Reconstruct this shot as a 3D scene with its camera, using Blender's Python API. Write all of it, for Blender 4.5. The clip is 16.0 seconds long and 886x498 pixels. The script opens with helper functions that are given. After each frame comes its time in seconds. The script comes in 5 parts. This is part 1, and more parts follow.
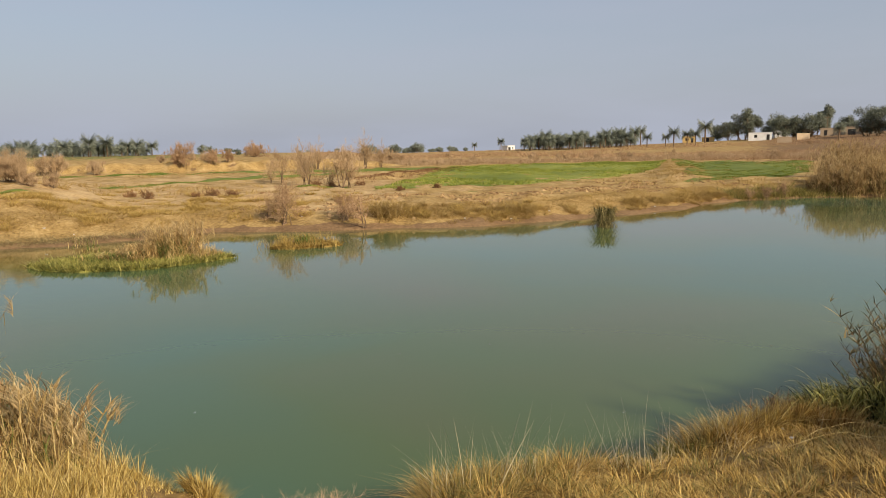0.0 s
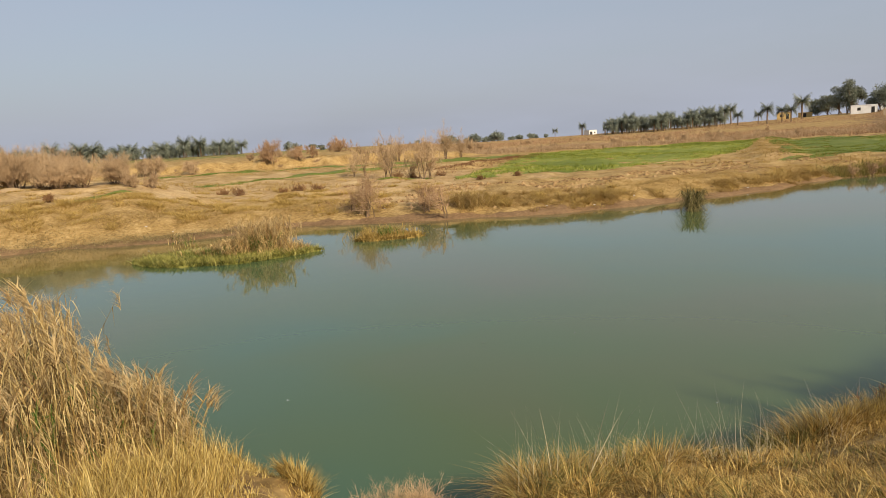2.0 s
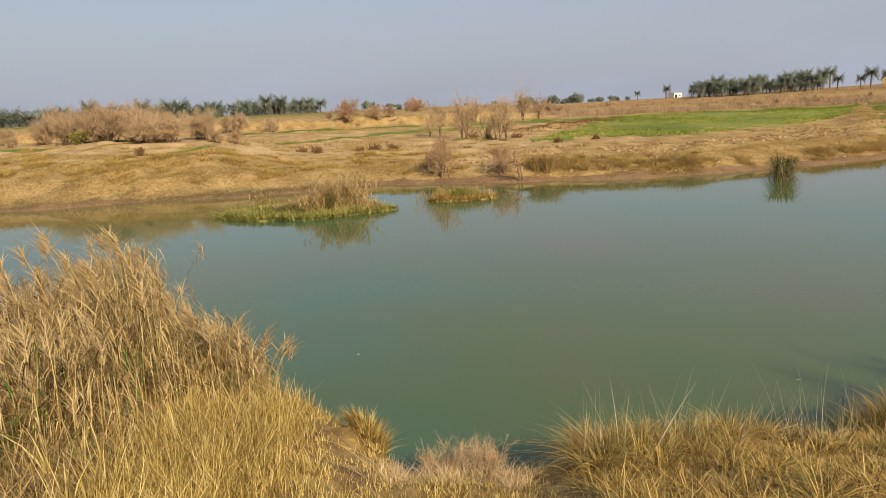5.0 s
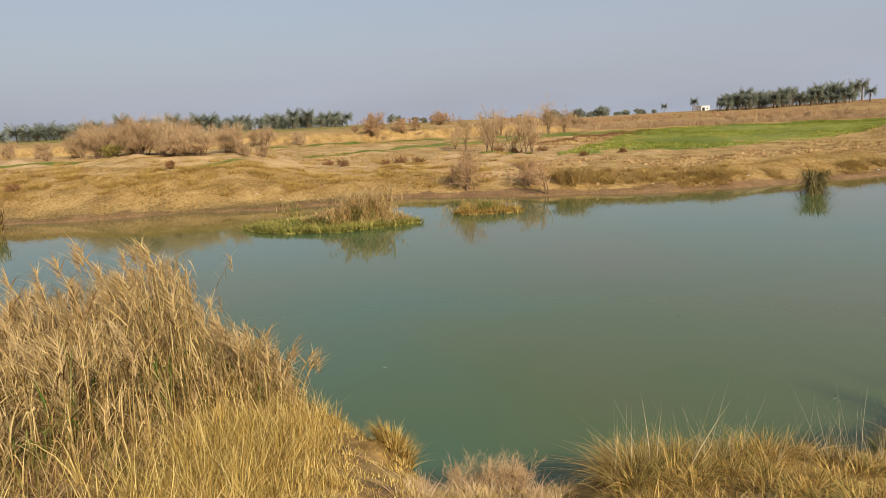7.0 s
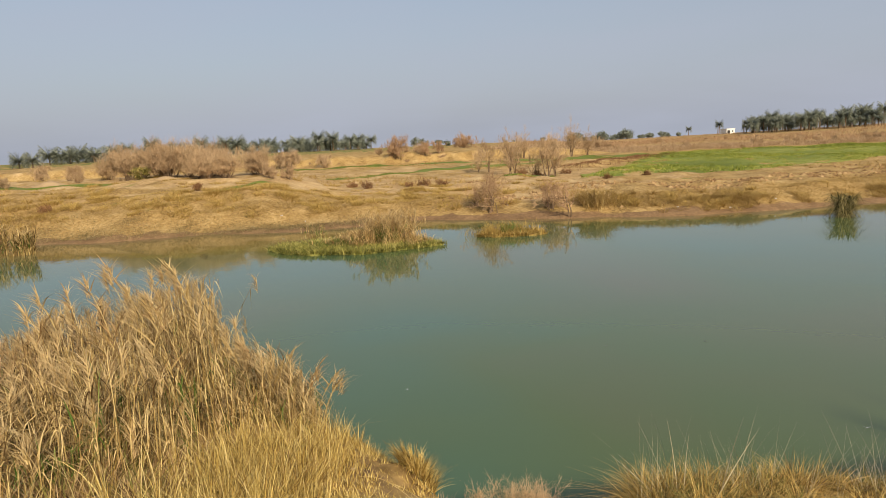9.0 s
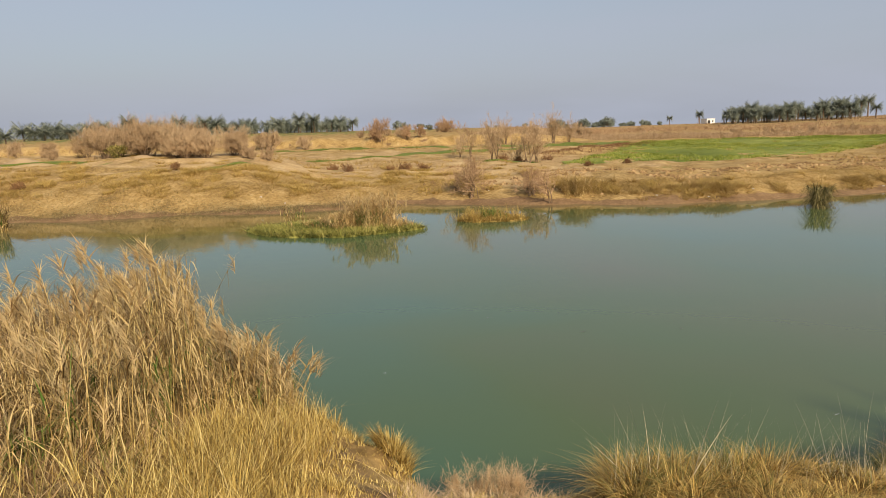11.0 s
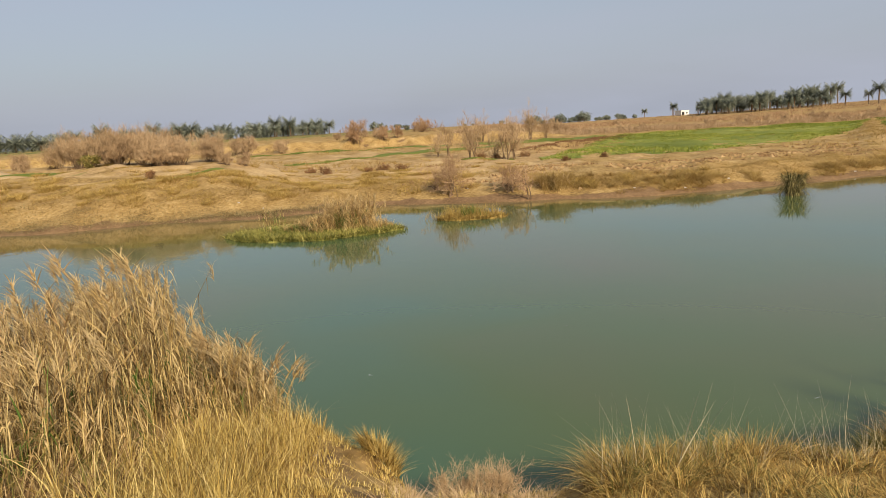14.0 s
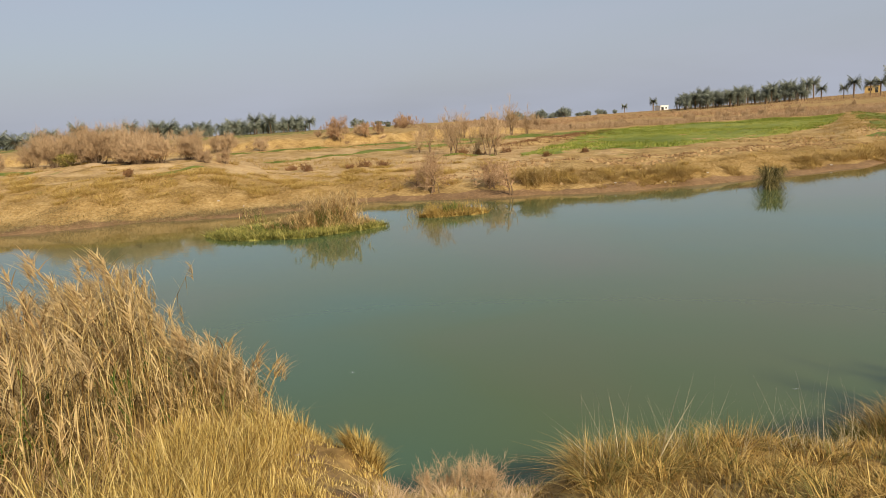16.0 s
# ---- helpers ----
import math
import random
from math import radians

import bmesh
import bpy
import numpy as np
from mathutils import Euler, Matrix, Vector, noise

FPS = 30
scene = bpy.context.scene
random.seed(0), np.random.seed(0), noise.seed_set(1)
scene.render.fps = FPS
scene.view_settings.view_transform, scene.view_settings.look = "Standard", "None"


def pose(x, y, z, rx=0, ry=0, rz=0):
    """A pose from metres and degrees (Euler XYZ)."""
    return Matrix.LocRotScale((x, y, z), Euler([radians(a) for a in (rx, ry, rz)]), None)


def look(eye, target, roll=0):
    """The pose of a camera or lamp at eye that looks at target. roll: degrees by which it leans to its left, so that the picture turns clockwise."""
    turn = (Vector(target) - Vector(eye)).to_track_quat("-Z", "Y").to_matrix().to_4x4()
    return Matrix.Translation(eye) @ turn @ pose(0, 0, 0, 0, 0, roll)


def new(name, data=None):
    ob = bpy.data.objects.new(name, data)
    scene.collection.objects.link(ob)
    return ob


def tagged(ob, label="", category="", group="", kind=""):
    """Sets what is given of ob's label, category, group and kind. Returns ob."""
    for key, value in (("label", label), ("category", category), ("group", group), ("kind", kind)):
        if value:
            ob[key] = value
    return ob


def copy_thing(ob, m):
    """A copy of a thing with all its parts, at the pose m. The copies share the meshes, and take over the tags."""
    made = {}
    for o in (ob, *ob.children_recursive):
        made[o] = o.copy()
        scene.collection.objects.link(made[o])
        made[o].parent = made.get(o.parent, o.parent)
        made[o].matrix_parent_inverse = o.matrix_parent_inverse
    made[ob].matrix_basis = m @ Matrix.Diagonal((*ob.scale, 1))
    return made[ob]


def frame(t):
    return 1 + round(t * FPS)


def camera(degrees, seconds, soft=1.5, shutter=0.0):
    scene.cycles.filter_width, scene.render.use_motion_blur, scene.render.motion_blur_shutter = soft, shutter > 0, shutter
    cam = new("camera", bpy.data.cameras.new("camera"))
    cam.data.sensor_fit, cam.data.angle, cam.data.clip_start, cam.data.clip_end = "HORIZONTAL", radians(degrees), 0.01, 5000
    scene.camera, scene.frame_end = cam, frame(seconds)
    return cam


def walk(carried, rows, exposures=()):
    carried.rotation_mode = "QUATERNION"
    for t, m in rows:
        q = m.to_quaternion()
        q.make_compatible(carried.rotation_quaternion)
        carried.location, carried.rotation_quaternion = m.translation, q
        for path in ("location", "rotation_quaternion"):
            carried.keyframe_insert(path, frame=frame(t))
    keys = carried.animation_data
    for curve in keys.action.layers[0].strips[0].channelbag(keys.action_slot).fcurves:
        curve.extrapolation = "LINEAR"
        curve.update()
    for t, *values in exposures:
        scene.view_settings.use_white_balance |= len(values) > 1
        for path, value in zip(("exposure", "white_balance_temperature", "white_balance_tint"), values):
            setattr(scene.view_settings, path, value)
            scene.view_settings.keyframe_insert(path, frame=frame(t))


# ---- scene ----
cam = camera(65.7, 16.0, soft=0.7)
PATH = [
    (0, pose(0.039, -0.080, 4.030, 81.65, 0.93, -8.20)),
    (0.5, pose(0.037, -0.088, 4.030, 81.19, 1.37, -6.64)),
    (1, pose(0.042, -0.074, 4.032, 81.12, 2.57, -5.10)),
    (1.5, pose(0.043, -0.074, 4.031, 81.03, 3.38, -3.53)),
    (2, pose(0.043, -0.064, 4.026, 80.99, 3.23, -1.63)),
    (2.5, pose(0.037, -0.064, 4.024, 81.34, 1.51, -1.80)),
    (3, pose(0.035, -0.055, 4.017, 80.68, 2.00, -0.46)),
    (3.5, pose(0.036, -0.069, 4.016, 79.87, 1.90, 1.36)),
    (4, pose(0.038, -0.074, 4.021, 78.78, 0.93, 2.63)),
    (4.2, pose(0.047, -0.066, 4.006, 78.36, 1.36, 2.94)),
    (6.5, pose(0.011, 0.010, 3.996, 78.05, 2.13, 6.70)),
    (7, pose(0.000, 0.002, 4.001, 79.30, 2.53, 6.74)),
    (7.5, pose(-0.001, -0.012, 4.013, 80.73, 2.29, 7.28)),
    (8, pose(-0.001, -0.016, 4.012, 81.85, 2.39, 8.01)),
    (8.2, pose(-0.004, -0.013, 4.008, 81.95, 2.61, 8.58)),
    (10.3, pose(-0.009, -0.004, 3.998, 79.75, 2.25, 8.47)),
    (10.5, pose(-0.009, 0.009, 3.989, 79.78, 1.40, 8.09)),
    (11, pose(-0.007, 0.014, 3.986, 79.92, 1.39, 7.18)),
    (11.5, pose(-0.000, 0.024, 3.979, 80.05, 1.53, 6.97)),
    (12, pose(0.005, -0.002, 3.978, 79.57, 1.83, 5.51)),
    (12.5, pose(-0.002, -0.003, 3.979, 79.80, 1.19, 5.50)),
    (13, pose(0.003, 0.005, 3.983, 80.17, 1.60, 5.24)),
    (13.5, pose(0.002, 0.043, 3.975, 79.92, 2.64, 4.97)),
    (14, pose(0.007, 0.028, 3.982, 79.79, 3.11, 5.29)),
    (14.5, pose(0.009, 0.013, 3.992, 79.23, 3.95, 5.00)),
    (15, pose(0.019, 0.033, 3.988, 78.58, 4.65, 3.89)),
    (15.5, pose(0.015, 0.044, 3.983, 79.04, 4.10, 4.05)),
    (16, pose(0.018, 0.051, 3.979, 79.40, 3.40, 3.75)),
]
walk(cam, PATH)

# world: thin winter haze under a pale sky, low sun behind the camera and to its right
SUN_ELEV, SUN_AZ = 30.0, 148.0
world = bpy.data.worlds.new("hazy_sky")
scene.world = world
world.use_nodes = True
wn, wl = world.node_tree.nodes, world.node_tree.links
bg = wn["Background"]
sky = wn.new("ShaderNodeTexSky")
sky.sky_type, sky.sun_disc = "NISHITA", False
sky.sun_elevation, sky.sun_rotation = radians(SUN_ELEV), radians(SUN_AZ)
sky.air_density, sky.dust_density, sky.ozone_density = 1.2, 3.0, 2.0
haze = wn.new("ShaderNodeMix")
haze.data_type = "RGBA"
up = wn.new("ShaderNodeSeparateXYZ")
wl.new(wn.new("ShaderNodeTexCoord").outputs["Generated"], up.inputs[0])
thin = wn.new("ShaderNodeMapRange")
thin.inputs["From Min"].default_value, thin.inputs["From Max"].default_value = 0.0, 0.4
thin.inputs["To Min"].default_value, thin.inputs["To Max"].default_value = 0.84, 0.4
wl.new(up.outputs["Z"], thin.inputs["Value"])
# faint streaks of high cloud
stretch = wn.new("ShaderNodeMapping")
stretch.inputs["Scale"].default_value = (1.0, 1.0, 5.0)
wl.new(wn["Texture Coordinate"].outputs["Generated"], stretch.inputs["Vector"])
cirrus = wn.new("ShaderNodeTexNoise")
cirrus.inputs["Scale"].default_value, cirrus.inputs["Detail"].default_value = 2.6, 5
wl.new(stretch.outputs["Vector"], cirrus.inputs["Vector"])
veil = wn.new("ShaderNodeMapRange")
veil.inputs["From Min"].default_value, veil.inputs["From Max"].default_value = 0.35, 0.7
veil.inputs["To Min"].default_value, veil.inputs["To Max"].default_value = -0.06, 0.1
wl.new(cirrus.outputs["Fac"], veil.inputs["Value"])
both = wn.new("ShaderNodeMath")
both.operation, both.use_clamp = "ADD", True
wl.new(thin.outputs[0], both.inputs[0])
wl.new(veil.outputs[0], both.inputs[1])
west = wn.new("ShaderNodeMath")
west.operation, west.use_clamp = "MULTIPLY_ADD", True
west.inputs[1].default_value = 0.05
wl.new(up.outputs["X"], west.inputs[0])
wl.new(both.outputs[0], west.inputs[2])
wl.new(west.outputs[0], haze.inputs["Factor"])
haze.inputs["B"].default_value = (3.85, 4.12, 4.95, 1)
wl.new(sky.outputs["Color"], haze.inputs["A"])
wl.new(haze.outputs["Result"], bg.inputs["Color"])
bg.inputs["Strength"].default_value = 0.1
sun = new("sun", bpy.data.lights.new("sun", "SUN"))
sun.data.energy, sun.data.angle, sun.data.color = 4.1, radians(3.5), (1.0, 0.86, 0.66)
sa, se = radians(SUN_AZ), radians(SUN_ELEV)
sun.matrix_world = look((0, 0, 50), Vector((0, 0, 50)) - Vector((math.sin(sa) * math.cos(se), math.cos(sa) * math.cos(se), math.sin(se))))
scene.view_settings.exposure = 0.22


# ---- materials ----
def material(name, stops, scale=3.0, rough=0.9, bump=0.3, bump_scale=None, island=0.0, obj=0.0, spec=0.2, fine=0.35, trans=0.0):
    """A mottled surface: a colour ramp over noise at two scales, with relief; island and obj vary it piece by piece."""
    m = bpy.data.materials.new(name)
    m.use_nodes = True
    n, l = m.node_tree.nodes, m.node_tree.links
    b = n["Principled BSDF"]
    b.inputs["Roughness"].default_value = rough
    b.inputs["Specular IOR Level"].default_value = spec
    co = n.new("ShaderNodeTexCoord").outputs["Object"]
    big = n.new("ShaderNodeTexNoise")
    big.inputs["Scale"].default_value, big.inputs["Detail"].default_value = scale, 5
    small = n.new("ShaderNodeTexNoise")
    small.inputs["Scale"].default_value, small.inputs["Detail"].default_value = scale * 9, 4
    l.new(co, big.inputs["Vector"])
    l.new(co, small.inputs["Vector"])

    def mth(op, a, c):
        q = n.new("ShaderNodeMath")
        q.operation = op
        for i, v in enumerate((a, c)):
            if isinstance(v, (int, float)):
                q.inputs[i].default_value = v
            else:
                l.new(v, q.inputs[i])
        return q.outputs[0]
    fac = mth("ADD", mth("MULTIPLY", big.outputs["Fac"], 1 - fine), mth("MULTIPLY", small.outputs["Fac"], fine))
    if island:
        g = n.new("ShaderNodeNewGeometry").outputs["Random Per Island"]
        fac = mth("ADD", fac, mth("MULTIPLY", mth("SUBTRACT", g, 0.5), island))
    if obj:
        g = n.new("ShaderNodeObjectInfo").outputs["Random"]
        fac = mth("ADD", fac, mth("MULTIPLY", mth("SUBTRACT", g, 0.5), obj))
    ramp = n.new("ShaderNodeValToRGB")
    els = ramp.color_ramp.elements
    while len(els) < len(stops):
        els.new(0.5)
    for e, (p, c) in zip(els, stops):
        e.position, e.color = p, (*c, 1)
    l.new(fac, ramp.inputs["Fac"])
    l.new(ramp.outputs["Color"], b.inputs["Base Color"])
    if bump:
        bt = n.new("ShaderNodeTexNoise")
        bt.inputs["Scale"].default_value, bt.inputs["Detail"].default_value = bump_scale or scale * 9, 6
        l.new(co, bt.inputs["Vector"])
        bp = n.new("ShaderNodeBump")
        bp.inputs["Strength"].default_value, bp.inputs["Distance"].default_value = bump, 0.05
        l.new(bt.outputs["Fac"], bp.inputs["Height"])
        l.new(bp.outputs["Normal"], b.inputs["Normal"])
    if trans:
        tr = n.new("ShaderNodeBsdfTranslucent")
        l.new(ramp.outputs["Color"], tr.inputs["Color"])
        mx = n.new("ShaderNodeMixShader")
        mx.inputs[0].default_value = trans
        l.new(b.outputs[0], mx.inputs[1])
        l.new(tr.outputs[0], mx.inputs[2])
        l.new(mx.outputs[0], n["Material Output"].inputs["Surface"])
    return m


M_straw = material("straw_grass", [(0.14, (0.18, 0.11, 0.027)), (0.5, (0.55, 0.38, 0.098)), (0.86, (0.80, 0.62, 0.24))], 2.4, 0.75, 0, island=0.85, trans=0.2)
M_matted = material("matted_bank_grass", [(0.12, (0.13, 0.07, 0.018)), (0.5, (0.47, 0.29, 0.066)), (0.88, (0.78, 0.55, 0.19))], 2.4, 0.75, 0, island=1.0, trans=0.15)
M_straw_far = material("dry_bank_grass", [(0.2, (0.25, 0.16, 0.055)), (0.5, (0.41, 0.275, 0.093)), (0.8, (0.54, 0.39, 0.15))], 0.25, 0.8, 0, island=0.35, trans=0.2)
M_olive = material("half_green_grass", [(0.25, (0.11, 0.105, 0.025)), (0.5, (0.25, 0.22, 0.055)), (0.8, (0.46, 0.36, 0.12))], 1.0, 0.75, 0, island=0.8, trans=0.25)
M_green = material("green_crop", [(0.2, (0.10, 0.13, 0.016)), (0.5, (0.225, 0.262, 0.036)), (0.8, (0.47, 0.45, 0.105))], 0.12, 0.7, 0, island=0.6, trans=0.2)
M_mat = material("floating_weed", [(0.2, (0.13, 0.135, 0.03)), (0.5, (0.31, 0.295, 0.065)), (0.85, (0.52, 0.45, 0.14))], 1.0, 0.6, 0, island=0.8, trans=0.25)
# low stop darkened to stand in for shade between the canes
M_reed_leaf = material("dry_reed_leaf", [(0.12, (0.075, 0.042, 0.014)), (0.5, (0.39, 0.26, 0.09)), (0.88, (0.78, 0.59, 0.28))], 2.6, 0.65, 0, island=1.0, trans=0.22)
M_reed_green = material("green_reed_leaf", [(0.25, (0.05, 0.10, 0.015)), (0.55, (0.12, 0.19, 0.03)), (0.8, (0.28, 0.30, 0.08))], 2.0, 0.6, 0, island=0.6, trans=0.3)
M_reed_stem = material("dry_reed_stem", [(0.15, (0.15, 0.088, 0.027)), (0.5, (0.41, 0.28, 0.092)), (0.88, (0.70, 0.54, 0.24))], 3.0, 0.55, 0, island=0.9)
M_plume = material("reed_plume", [(0.25, (0.36, 0.25, 0.11)), (0.6, (0.64, 0.475, 0.24))], 4.0, 0.9, 0, island=0.5, trans=0.3)
M_twig = material("bare_twigs", [(0.25, (0.28, 0.185, 0.10)), (0.5, (0.46, 0.32, 0.18)), (0.8, (0.60, 0.44, 0.26))], 0.6, 0.9, 0, island=0.5, obj=0.2)
M_twig_red = material("reddish_twigs", [(0.25, (0.12, 0.06, 0.03)), (0.5, (0.24, 0.125, 0.055)), (0.8, (0.36, 0.20, 0.09))], 0.8, 0.9, 0, island=0.5, obj=0.2)
M_twig_brown = material("brown_twigs", [(0.25, (0.25, 0.15, 0.08)), (0.5, (0.42, 0.265, 0.145)), (0.8, (0.56, 0.385, 0.22))], 0.8, 0.9, 0, island=0.5, obj=0.2)
M_green_deep = material("deep_green_crop", [(0.2, (0.075, 0.105, 0.015)), (0.5, (0.165, 0.205, 0.03)), (0.8, (0.31, 0.31, 0.075))], 0.12, 0.7, 0, island=0.5, trans=0.2)
# brown reed leaf, its stops lowered to paint in the stand's inner shade
M_reed_brown = material("brown_reed_leaf", [(0.12, (0.08, 0.043, 0.017)), (0.5, (0.32, 0.195, 0.078)), (0.88, (0.62, 0.43, 0.215))], 1.8, 0.75, 0, island=1.0, trans=0.2)
M_bark = material("bark", [(0.3, (0.13, 0.085, 0.05)), (0.7, (0.30, 0.21, 0.13))], 3.0, 0.95, 0.8)
# distance haze is put into these three leaf colours, greyed and paled
M_palm_haze = material("haze_greyed_palm_fronds", [(0.2, (0.13, 0.15, 0.115)), (0.5, (0.25, 0.27, 0.20)), (0.85, (0.42, 0.43, 0.32))], 0.3, 0.55, 0, island=0.7, obj=0.25, trans=0.2)
M_tree_haze = material("haze_greyed_tree_leaves", [(0.2, (0.12, 0.13, 0.095)), (0.5, (0.20, 0.215, 0.155)), (0.85, (0.30, 0.31, 0.225))], 0.4, 0.9, 0, island=0.6, obj=0.25, spec=0.05, trans=0.2)
M_leaf_haze = material("haze_paled_far_leaves", [(0.25, (0.13, 0.15, 0.12)), (0.5, (0.19, 0.21, 0.165)), (0.8, (0.26, 0.28, 0.21))], 0.3, 0.8, 0, island=0.4, obj=0.2)
M_plaster = material("white_plaster", [(0.2, (0.60, 0.58, 0.54)), (0.6, (0.80, 0.79, 0.76))], 0.6, 0.85, 0.1)
M_mudwall = material("mud_brick_plaster", [(0.2, (0.34, 0.25, 0.16)), (0.7, (0.52, 0.40, 0.27))], 0.6, 0.95, 0.3)
M_yellow = material("ochre_render", [(0.2, (0.40, 0.27, 0.10)), (0.7, (0.56, 0.39, 0.16))], 0.6, 0.85, 0.1)
# near-black colour that stands in for the shade inside doors and windows
M_dark = material("dark_opening", [(0.2, (0.02, 0.02, 0.02)), (0.7, (0.05, 0.045, 0.04))], 2.0, 0.6, 0)
M_litter = material("pale_litter", [(0.2, (0.5, 0.47, 0.42)), (0.7, (0.8, 0.78, 0.74))], 4.0, 0.6, 0.1)


def ground_material():
    """Earth, straw turf, pale sand and wet mud, laid by the ground's own weights."""
    m = bpy.data.materials.new("river_plain_earth")
    m.use_nodes = True
    n, l = m.node_tree.nodes, m.node_tree.links
    b = n["Principled BSDF"]
    b.inputs["Roughness"].default_value, b.inputs["Specular IOR Level"].default_value = 0.95, 0.1
    co = n.new("ShaderNodeTexCoord").outputs["Object"]

    def tex(scale, detail=6):
        q = n.new("ShaderNodeTexNoise")
        q.inputs["Scale"].default_value, q.inputs["Detail"].default_value = scale, detail
        l.new(co, q.inputs["Vector"])
        return q.outputs["Fac"]

    def ramp(fac, stops):
        q = n.new("ShaderNodeValToRGB")
        els = q.color_ramp.elements
        while len(els) < len(stops):
            els.new(0.5)
        for e, (p, c) in zip(els, stops):
            e.position, e.color = p, (*c, 1)
        l.new(fac, q.inputs["Fac"])
        return q.outputs["Color"]

    def mix(f, a, c):
        q = n.new("ShaderNodeMix")
        q.data_type = "RGBA"
        l.new(f, q.inputs["Factor"])
        l.new(a, q.inputs["A"])
        l.new(c, q.inputs["B"])
        return q.outputs["Result"]

    def weight(ch, t, lo=0.42, hi=0.58):
        """A zone's weight, broken up by noise."""
        q = n.new("ShaderNodeMath")
        q.operation = "ADD"
        l.new(ch, q.inputs[0])
        s = n.new("ShaderNodeMapRange")
        s.inputs["To Min"].default_value, s.inputs["To Max"].default_value = -0.45, 0.45
        s.inputs["From Min"].default_value, s.inputs["From Max"].default_value = 0.25, 0.75
        l.new(t, s.inputs["Value"])
        l.new(s.outputs[0], q.inputs[1])
        r = n.new("ShaderNodeMapRange")
        r.inputs["From Min"].default_value, r.inputs["From Max"].default_value = lo, hi
        l.new(q.outputs[0], r.inputs["Value"])
        return r.outputs[0]
    at = n.new("ShaderNodeAttribute")
    at.attribute_name = "zone"
    sp = n.new("ShaderNodeSeparateColor")
    l.new(at.outputs["Color"], sp.inputs[0])
    def blend(a, c):
        q = n.new("ShaderNodeMath")
        q.operation = "MULTIPLY_ADD"
        q.inputs[1].default_value = 0.5
        l.new(a, q.inputs[0])
        h = n.new("ShaderNodeMath")
        h.operation = "MULTIPLY"
        h.inputs[1].default_value = 0.5
        l.new(c, h.inputs[0])
        l.new(h.outputs[0], q.inputs[2])
        return q.outputs[0]
    turf = ramp(blend(tex(0.7), tex(6.0, 8)), [(0.34, (0.20, 0.125, 0.046)), (0.5, (0.38, 0.25, 0.095)), (0.64, (0.52, 0.365, 0.16))])
    sand = ramp(blend(tex(0.5), tex(5.0, 8)), [(0.34, (0.29, 0.187, 0.083)), (0.5, (0.47, 0.318, 0.148)), (0.66, (0.60, 0.435, 0.225))])
    mud = ramp(blend(tex(1.1), tex(7.0)), [(0.3, (0.13, 0.08, 0.04)), (0.5, (0.22, 0.135, 0.068)), (0.7, (0.32, 0.205, 0.105))])
    weeds = ramp(tex(0.9), [(0.3, (0.10, 0.12, 0.03)), (0.7, (0.26, 0.25, 0.07))])
    col = mix(weight(sp.outputs[1], tex(0.45)), turf, sand)
    col = mix(weight(sp.outputs[2], tex(0.8)), col, mud)
    col = mix(weight(sp.outputs[0], tex(0.6)), col, weeds)
    l.new(col, b.inputs["Base Color"])
    bp = n.new("ShaderNodeBump")
    bp.inputs["Strength"].default_value, bp.inputs["Distance"].default_value = 0.8, 0.12
    l.new(tex(3.0, 8), bp.inputs["Height"])
    l.new(bp.outputs["Normal"], b.inputs["Normal"])
    return m


def water_material():
    """Turbid green river water: a murky body under a smooth skin with the faintest ripple."""
    m = bpy.data.materials.new("turbid_water")
    m.use_nodes = True
    n, l = m.node_tree.nodes, m.node_tree.links
    b = n["Principled BSDF"]
    b.inputs["Roughness"].default_value, b.inputs["IOR"].default_value = 0.035, 1.333
    co = n.new("ShaderNodeTexCoord").outputs["Object"]
    q = n.new("ShaderNodeTexNoise")
    q.inputs["Scale"].default_value, q.inputs["Detail"].default_value = 0.075, 3
    l.new(co, q.inputs["Vector"])
    r = n.new("ShaderNodeValToRGB")
    e = r.color_ramp.elements
    e[0].position, e[0].color = 0.36, (0.070, 0.132, 0.074, 1)
    e[1].position, e[1].color = 0.5, (0.091, 0.125, 0.043, 1)
    e.new(0.64).color = (0.114, 0.118, 0.048, 1)
    l.new(q.outputs["Fac"], r.inputs["Fac"])
    # brown near the shore: silty shallows plus the bank's reflection put into the colour
    at = n.new("ShaderNodeAttribute")
    at.attribute_name = "shallow"
    sh = n.new("ShaderNodeMix")
    sh.data_type = "RGBA"
    l.new(at.outputs["Fac"], sh.inputs["Factor"])
    l.new(r.outputs["Color"], sh.inputs["A"])
    sh.inputs["B"].default_value = (0.20, 0.145, 0.06, 1)
    l.new(sh.outputs["Result"], b.inputs["Base Color"])
    w = n.new("ShaderNodeTexNoise")
    w.inputs["Scale"].default_value, w.inputs["Detail"].default_value = 1.6, 4
    l.new(co, w.inputs["Vector"])
    bp = n.new("ShaderNodeBump")
    bp.inputs["Strength"].default_value, bp.inputs["Distance"].default_value = 0.05, 0.05
    l.new(w.outputs["Fac"], bp.inputs["Height"])
    l.new(bp.outputs["Normal"], b.inputs["Normal"])
    return m


M_ground, M_water = ground_material(), water_material()


